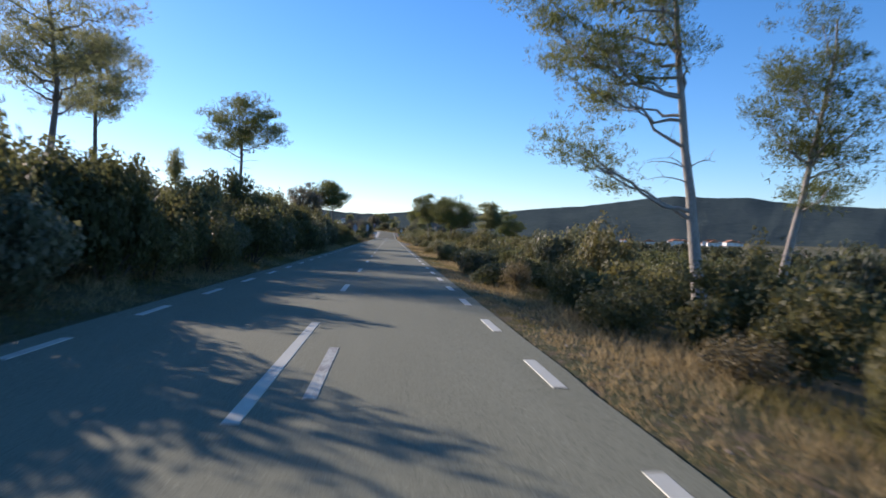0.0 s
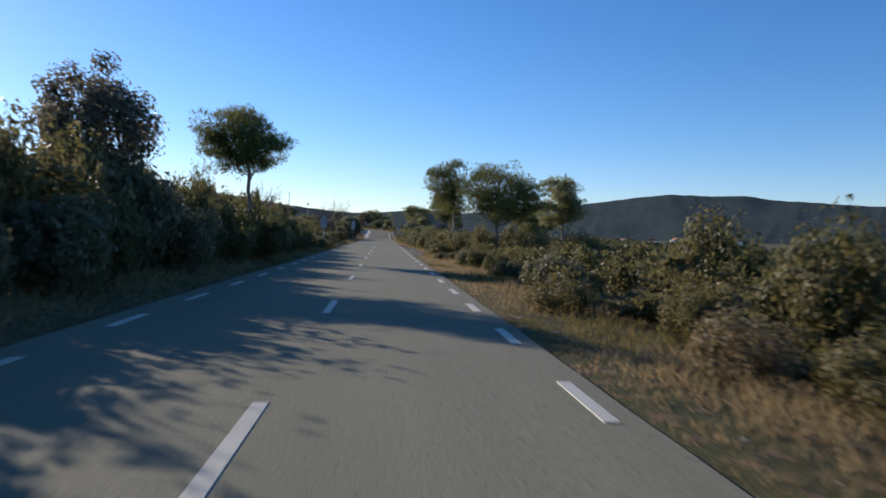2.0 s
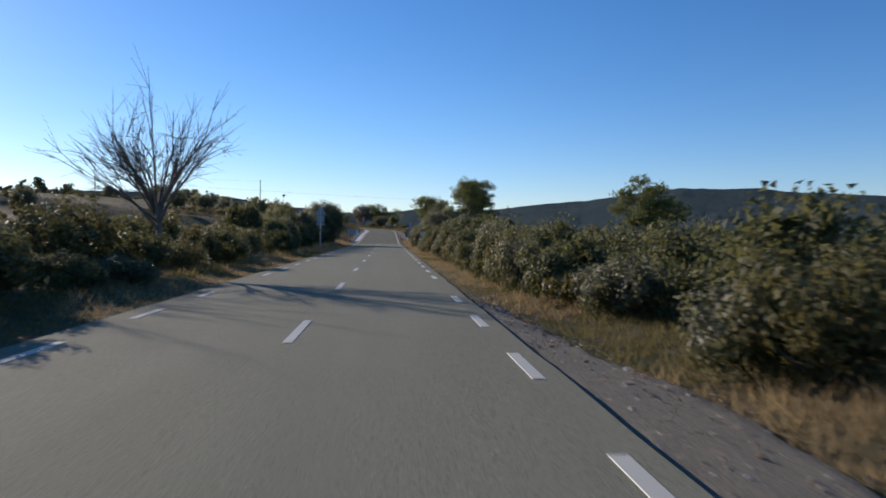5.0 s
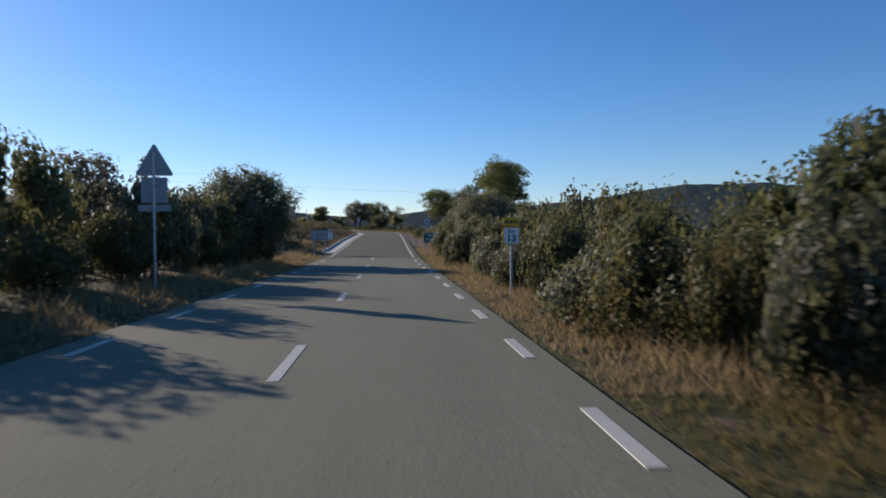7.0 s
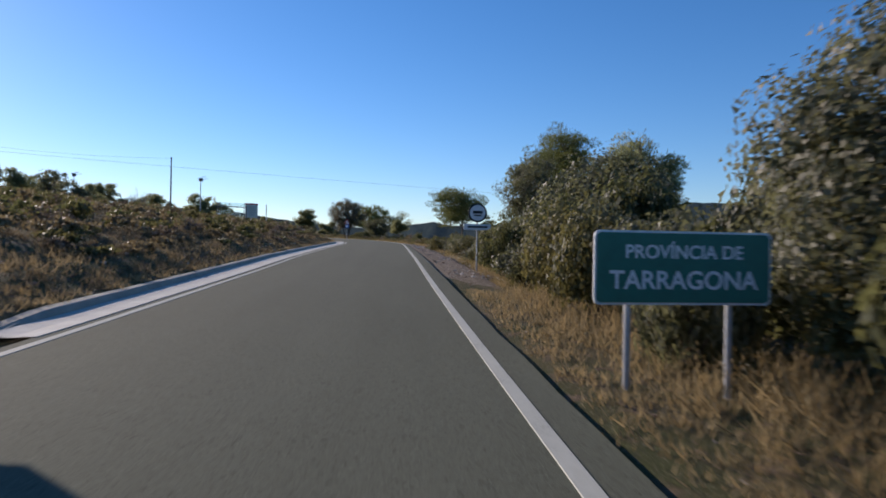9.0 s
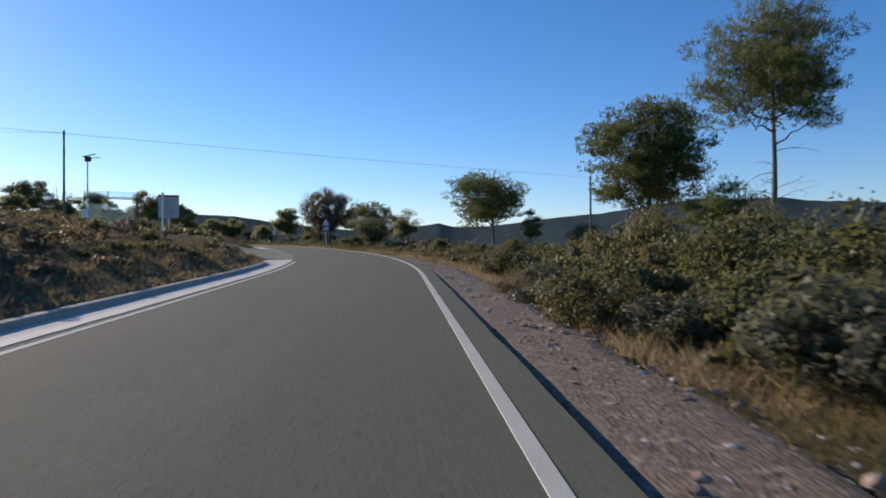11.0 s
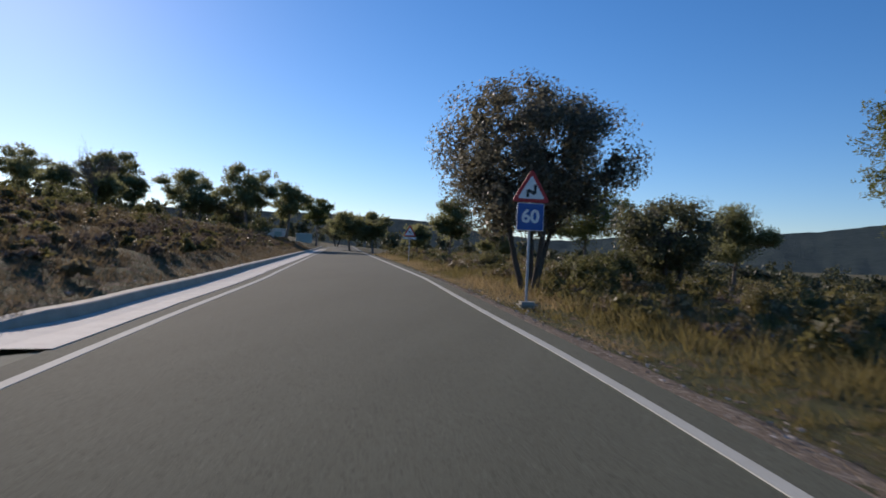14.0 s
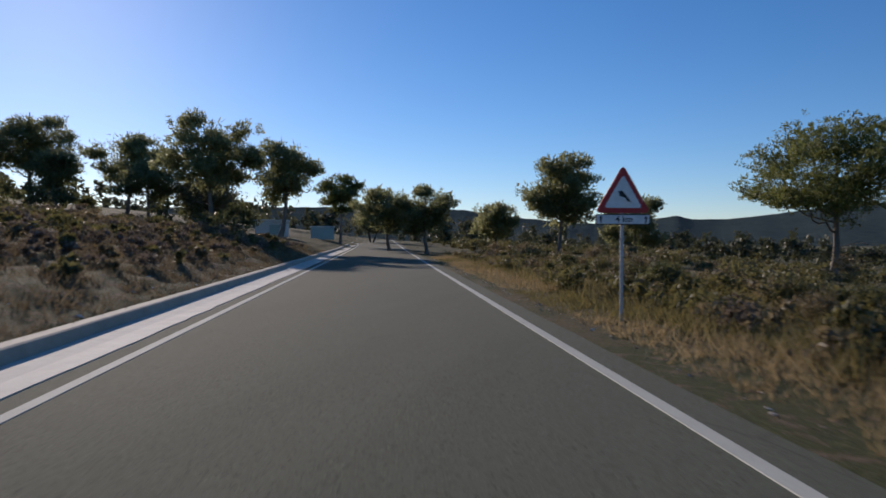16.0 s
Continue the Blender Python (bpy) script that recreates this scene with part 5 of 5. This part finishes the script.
tagged(stones("loose_stones", st, sr), "loose pale and reddish stones on the verges", "stones")
# ---------------- signs ----------------
def facing(x, y, yaw_deg, z=None):
    return Matrix.Translation((x, y, (ground_z(x, y) if z is None else z) - 0.02)) @ pose(0, 0, 0, 0, 0, yaw_deg)


def tri(side, z0, r=0.05):
    h = side * math.sqrt(3) / 2
    return rounded([(-side / 2, z0), (side / 2, z0), (0, z0 + h)], r)


def rect(w, z0, z1, r=0.03):
    return rounded([(-w / 2, z0), (w / 2, z0), (w / 2, z1), (-w / 2, z1)], r)


# grey backs of two warning signs that face the other way
for (x, y), z_low, side, plates in (((-4.1, 98.9), 2.02, 0.78, [(0.5, 1.62, 2.04)]), ((-4.4, 160.2), 2.75, 0.86, [(0.58, 2.12, 2.70), (0.72, 1.92, 2.07)])):
    ob = thing("warning_sign", facing(x, y, 4, 0.0), "grey metal back of a triangular warning sign on a post", "road sign", "signs seen from behind")
    part("triangle_panel", plate(tri(side, z_low), -0.02, 0.0), M_ALU, ob)
    part("rim", plate(tri(side + 0.02, z_low - 0.006), 0.002, 0.022), M_STEEL, ob)
    for w, a, b in plates:
        part("plate", plate(rect(w, a, b), -0.02, 0.0), M_ALU, ob)
    for zc in (z_low + 0.15, (plates[0][1] + plates[0][2]) / 2):
        part("clamp", box(0.16, 0.03, 0.04, (0, -0.045, zc), 0.005), M_STEEL, ob)
    part("post", rod(0.03, (0, -0.06, -0.4), (0, -0.06, z_low + side * 0.62), 12), M_STEEL, ob)

# kilometre marker
km = thing("kilometre_marker", facing(3.85, 159.8, -3, -0.42), "white kilometre marker with yellow border on a steel post", "road sign")
npan = part("number_panel", box(0.40, 0.05, 0.42, (0, 0, 1.70), 0.01), M_YELLOW, km, "yellow-edged marker box")
part("face", box(0.345, 0.006, 0.365, (0, -0.028, 1.705), 0.002), M_WHITE, npan)
tpan = part("top_panel", box(0.40, 0.05, 0.20, (0, 0, 2.03), 0.01), M_YELLOW, km, "yellow top plate with an illegible road code")
for i, w in enumerate((0.055, 0.035, 0.05, 0.03, 0.045)):
    part("bar", box(w, 0.004, 0.075, (-0.12 + i * 0.06, -0.027, 2.03)), M_BLACK, tpan)
lettering("km", 0.13, M_BLACK, npan, (0, -0.0325, 1.81), 0.002)
lettering("13", 0.23, M_BLACK, npan, (0, -0.0325, 1.64), 0.005)
part("post", rod(0.032, (0, 0.02, -0.3), (0, 0.02, 1.49), 12), M_STEEL, km)

# green province sign
gs = thing("province_sign", facing(3.85, 186.4, 4, road_z(186.4) - 0.35), "green province name sign with white letters on two posts", "road sign")
gpan = part("panel", plate(rect(1.66, 1.03, 1.68, 0.06), -0.012, 0.012), M_WHITE, gs)
part("face", plate(rect(1.62, 1.05, 1.66, 0.05), -0.020, -0.0125), M_GREEN, gpan)
lettering("PROVÍNCIA DE", 0.165, M_WHITE, gpan, (-0.0, -0.0205, 1.49), 0.003)
lettering("TARRAGONA", 0.225, M_WHITE, gpan, (0.0, -0.0205, 1.24), 0.004)
for x in (-0.50, 0.46):
    part("post", rod(0.03, (x, 0.045, -0.4), (x, 0.045, 1.62), 10), M_STEEL, gs)
    part("clamp", box(0.1, 0.03, 0.04, (x, 0.02, 1.35), 0.004), M_STEEL, gs)

# round sign beyond it
rs = thing("round_sign", facing(4.2, 204.0, 2, road_z(204) - 0.2), "round sign with a dark rim and a white plate below", "road sign")
circle = [(0.33 * math.cos(a), 2.05 + 0.33 * math.sin(a)) for a in np.linspace(0, 2 * math.pi, 28, endpoint=False)]
disc = part("disc", plate(circle, -0.012, 0.012), M_BLACK, rs, "dark rim of the disc")
part("face", plate([(x * 0.82, 2.05 + (z - 2.05) * 0.82) for x, z in circle], -0.02, -0.0125), M_WHITE, disc)
part("bar", box(0.34, 0.006, 0.10, (0, -0.024, 2.07)), M_BLACK, disc)
part("bar", box(0.26, 0.006, 0.05, (0, -0.024, 1.96)), M_BLACK, disc)
part("plate", plate(rect(0.95, 1.46, 1.66, 0.02), -0.012, 0.012), M_WHITE, rs)
part("bar", box(0.7, 0.004, 0.06, (0, -0.0145, 1.56)), M_BLACK, rs)
part("post", rod(0.03, (0, 0.045, -0.4), (0, 0.045, 2.3), 10), M_STEEL, rs)

# grey back of a low two-post panel
bs = thing("panel_sign", facing(-3.35, 186.2, -2, road_z(186) - 0.08), "grey metal back of a low rectangular sign on two posts", "road sign")
part("panel", plate(rect(1.12, 1.02, 1.62, 0.03), -0.03, -0.004), M_ALU, bs)
for x in (-0.34, 0.32):
    part("post", box(0.08, 0.05, 2.0, (x, -0.06, 0.6), 0.006), M_STEEL, bs)
side_plate = part("side_plate", plate(rect(0.30, 1.06, 1.64, 0.02), -0.012, 0.006), M_WHITE, bs, "white side plate with a dark mark")
side_plate.location = (0.66, -0.03, 0.0)
part("mark", plate([(-0.07, 1.46), (0.08, 1.50), (0.08, 1.56), (-0.02, 1.58)], -0.02, -0.0125), M_BLACK, side_plate)
for z in (1.15, 1.48):
    part("rail", box(1.0, 0.02, 0.05, (0, -0.04, z)), M_STEEL, bs)

# double bend warning with an advisory speed
b60 = thing("bend_sign", facing(-5.6, 283.1, 17, road_z(283) - 0.06), "red and white double bend sign over a blue 60 plate", "road sign")
tpn = part("triangle_panel", plate(tri(0.86, 2.24, 0.06), -0.012, 0.012), M_RED, b60, "red border with rounded corners")
part("face", plate(tri(0.60, 2.24 + 0.075, 0.04), -0.02, -0.0125), M_WHITE, tpn)
zig = [(-0.11, 2.35), (-0.05, 2.35), (-0.05, 2.455), (0.05, 2.40), (0.11, 2.435), (0.11, 2.63), (0.05, 2.63), (0.05, 2.475), (-0.05, 2.53), (-0.11, 2.50)]
part("bend_mark", plate(zig, -0.026, -0.0205), M_BLACK, tpn)
span = part("speed_panel", plate(rect(0.60, 1.62, 2.22, 0.03), -0.012, 0.012), M_WHITE, b60, "white edge of the plate")
part("speed_face", plate(rect(0.575, 1.633, 2.207, 0.025), -0.02, -0.0125), M_BLUE, span)
lettering("60", 0.40, M_WHITE, span, (0, -0.021, 1.92), 0.012)
part("post", rod(0.03, (0, 0.045, -0.4), (0, 0.045, 2.75), 12), M_STEEL, b60)
part("footing", box(0.42, 0.36, 0.14, (0.02, 0.03, 0.0), 0.06), M_KERB, b60, "lump of concrete round the post")

# game crossing warning
ds = thing("warning_sign", facing(-15.65, 311.5, 17, road_z(312) - 0.2), "red and white triangular warning sign over a white plate", "road sign")
dpn = part("triangle_panel", plate(tri(0.90, 1.86, 0.06), -0.012, 0.012), M_RED, ds, "red border with rounded corners")
part("face", plate(tri(0.62, 1.86 + 0.08, 0.04), -0.02, -0.0125), M_WHITE, dpn)
part("mark", plate([(-0.08, 2.21), (-0.02, 2.22), (0.11, 2.06), (0.13, 2.02), (0.07, 2.05), (0.02, 2.11), (-0.06, 2.13)], -0.026, -0.0205), M_BLACK, dpn, "plain dark emblem")
dst = part("distance_panel", plate(rect(0.88, 1.67, 1.84, 0.02), -0.012, 0.012), M_BLACK, ds)
part("distance_face", plate(rect(0.85, 1.685, 1.825, 0.015), -0.02, -0.0125), M_WHITE, dst)
lettering("4 km", 0.14, M_BLACK, dst, (0.02, -0.021, 1.755), 0.002)
for x in (-0.36, 0.37):
    part("arrow", plate([(x - 0.012, 1.70), (x + 0.012, 1.70), (x + 0.012, 1.77), (x + 0.03, 1.77), (x, 1.815), (x - 0.03, 1.77), (x - 0.012, 1.77)], -0.025, -0.0205), M_BLACK, dst)
part("post", rod(0.03, (0, 0.045, -0.4), (0, 0.045, 2.3), 12), M_STEEL, ds)
part("footing", box(0.36, 0.3, 0.1, (0, 0.04, -0.01), 0.04), M_KERB, ds)

# notice board
p = (-18.0, 274.8)
nb = thing("notice_board", facing(*p, 18), "white notice board with a dark red top on a single post", "board")
npn = part("panel", box(1.66, 0.05, 1.75, (0, 0, 2.05), 0.01), M_BOARD, nb)
part("header", box(1.68, 0.06, 0.2, (0, 0, 3.03), 0.01), M_RED, nb, "dark red top strip")
for i in range(9):
    part("bar", box(1.2 - 0.25 * (i % 3), 0.006, 0.05, (-0.05 * (i % 2), -0.03, 2.7 - i * 0.15)), M_BAR_PALE, npn)
part("post", box(0.12, 0.1, 2.4, (0, 0.09, 0.9), 0.01), M_WHITE, nb)
part("footing", box(0.5, 0.4, 0.12, (0, 0.08, 0.03), 0.03), M_CONCRETE, nb)

# white marker pole
wp = thing("marker_pole", facing(-13.0, 258.4, 0), "tall thin white marker pole on the grass", "pole")
part("pole", rod(0.055, (0, 0, -0.3), (0, 0, 3.2), 10), M_WHITE, wp)
part("cap", rod(0.06, (0, 0, 3.2), (0, 0, 3.24), 10), M_ALU, wp)

# bus shelter
sh = thing("bus_shelter", facing(-17.9, 262.9, 24, ground_z(-17.9, 262.9) + 0.45), "small bus shelter with an arched roof and glass panels", "bus shelter")
for x in (-1.6, 1.6):
    for yv in (-0.65, 0.65):
        part("post", box(0.08, 0.08, 2.75, (x, yv, 1.2), 0.01), M_DARK_STEEL, sh)
for yv in (-0.65, 0.65):
    part("beam", box(3.3, 0.05, 0.06, (0, yv, 2.55), 0.01), M_DARK_STEEL, sh)
for x in (-1.6, -0.2, 1.6):
    a = [Vector((x, -0.72 + 1.44 * t, 2.58 + 0.42 * math.sin(math.pi * t))) for t in np.linspace(0, 1, 13)]
    v, f = tube([tuple(q) for q in a], [0.03] * 13, 6)
    part_of("roof_arch", mesh_of("roof_arch", v, f, M_DARK_STEEL, True), sh)
rv = np.array([(x, -0.72 + 1.44 * t, 2.60 + 0.42 * math.sin(math.pi * t)) for x in (-1.65, 1.65) for t in np.linspace(0, 1, 13)])
j = np.arange(12)
roof = part_of("roof_sheet", mesh_of("roof_sheet", rv, np.stack([j, j + 1, j + 14, j + 13], 1), M_GLASS, True), sh, "curved clear roof sheet")
md = roof.modifiers.new("thick", "SOLIDIFY")
md.thickness = 0.008
for x0 in (-1.07, 0.0, 1.07):
    g = part("glass_panel", box(1.02, 0.012, 1.7, (x0, 0.65, 1.35)), M_GLASS, sh)
    g.visible_shadow = False
part("platform", box(3.9, 1.9, 0.7, (0, 0, -0.33), 0.03), M_CONCRETE, sh, "grey concrete platform")
part("bench", box(2.6, 0.36, 0.06, (0, 0.35, 0.5), 0.01), M_WHITE, sh, "pale bench")
for x in (-1.0, 1.0):
    part("bench_leg", box(0.06, 0.3, 0.5, (x, 0.35, 0.24)), M_DARK_STEEL, sh)
part("timetable", box(0.4, 0.03, 0.55, (-1.6, -0.72, 1.45), 0.005), M_WHITE, sh)

# solar lamp post
def lamp_post(x, y, h, label):
    lp = thing("lamp_post", facing(x, y, 30), label, "lamp")
    part("pole", rod(0.075, (0, 0, -0.3), (0, 0, h), 10, 0.05), M_STEEL, lp)
    part("battery_box", box(0.5, 0.3, 0.42, (0.02, 0, h - 0.12), 0.02), M_DARK_STEEL, lp)
    part("solar_panel", box(1.0, 0.6, 0.04, (0.12, 0, h + 0.2), 0.005, pose(0, 0, 0, 0, -18, 0)), M_DARK_STEEL, lp)
    part("arm", rod(0.03, (0, 0, h - 0.1), (1.0, 0, h + 0.12), 8), M_STEEL, lp)


lamp_post(-25.0, 275.5, 5.6, "steel lamp post with a solar panel")
lamp_post(-46.0, 285.0, 4.6, "distant steel lamp post with a solar panel")


# wooden poles and wire
def wood_pole(x, y, top, r=0.13):
    wp = thing("utility_pole", Matrix.Translation((x, y, ground_z(x, y) - 0.3)), "weathered wooden utility pole", "pole", "utility poles")
    h = top - (ground_z(x, y) - 0.3)
    part("pole", rod(r, (0, 0, 0), (0, 0, h), 12, r * 0.72), M_POLE, wp)
    part("bracket", box(0.3, 0.06, 0.06, (0, 0.02, h - 0.25), 0.01), M_DARK_STEEL, wp)
    part("insulator", rod(0.035, (0.1, 0.02, h - 0.22), (0.1, 0.02, h - 0.08), 8), M_WHITE, wp)
    return Vector((x, y, top - 0.2))


def wire(a, b, sag):
    cu = [a.lerp(b, t) - Vector((0, 0, 4 * sag * t * (1 - t))) for t in np.linspace(0, 1, 25)]
    v, f = tube([tuple(q) for q in cu], [0.011] * 25, 5)
    w = new("power_line", mesh_of("power_line", v, f, M_BLACK, True))
    tagged(w, "thin dark overhead cable between wooden poles", "cable")


pa = wood_pole(-33.1, 288.5, 15.0)
pb = wood_pole(21.5, 285.1, 10.2)
pc = wood_pole(-76.0, 290.0, 18.5)
pd = wood_pole(-92.0, 345.0, 21.0)
wood_pole(-9.2, 104.1, 4.4, 0.045)
wire(wood_pole(-45.0, 250.4, 11.0), pb, 0.15)
wire(pc, pa, 1.0)
wire(pd, pc, 1.2)

# low sheds beside the far road
def shed(x, y, w, d, h, yaw, wall, label):
    s = thing("shed", facing(x, y, yaw), label, "shed")
    part("wall", box(w, d, h, (0, 0, h / 2), 0.01), wall, s)
    part("roof", box(w + 0.2, d + 0.2, 0.1, (0, 0, h + 0.05), 0.02), M_WHITE, s)
    part("door", box(w * 0.35, 0.06, h * 0.75, (w * 0.12, -d / 2 - 0.02, h * 0.38), 0.01), M_TEAL, s)


shed(-44.0, 351.0, 2.6, 2.0, 1.3, 25, M_WHITE_WALL, "low white shed with a teal door by the trees")
shed(-46.5, 366.0, 2.4, 2.0, 1.3, 25, M_TEAL, "low teal shed by the trees")

# far village
def house(x, y, z, w, d, h, yaw):
    hs = thing("house", Matrix.Translation((x, y, z)) @ pose(0, 0, 0, 0, 0, yaw), "distant white village house with a clay tile roof", "house", "far village")
    wl = part("wall", box(w, d, h, (0, 0, h / 2)), M_WHITE_WALL, hs)
    part("roof", plate([(-w / 2 - 0.4, h), (w / 2 + 0.4, h), (0, h + w * 0.22)], -d / 2 - 0.3, d / 2 + 0.3), M_TILE, hs)
    for k in range(2):
        part("window", box(1.0, 0.1, 1.3, (-w / 4 + k * w / 2, -d / 2 - 0.03, h * 0.55)), M_DARK_STEEL, wl)


vr = np.random.default_rng(5)
for i in range(16):
    az = radians(-vr.uniform(21, 33))
    dist = vr.uniform(900, 1250)
    x, y = -math.sin(az) * dist, 120 + math.cos(az) * dist
    house(x, y, ground_z(x, y) - 0.5, vr.uniform(8, 22), vr.uniform(8, 12), vr.uniform(4, 7), vr.uniform(-40, 40))
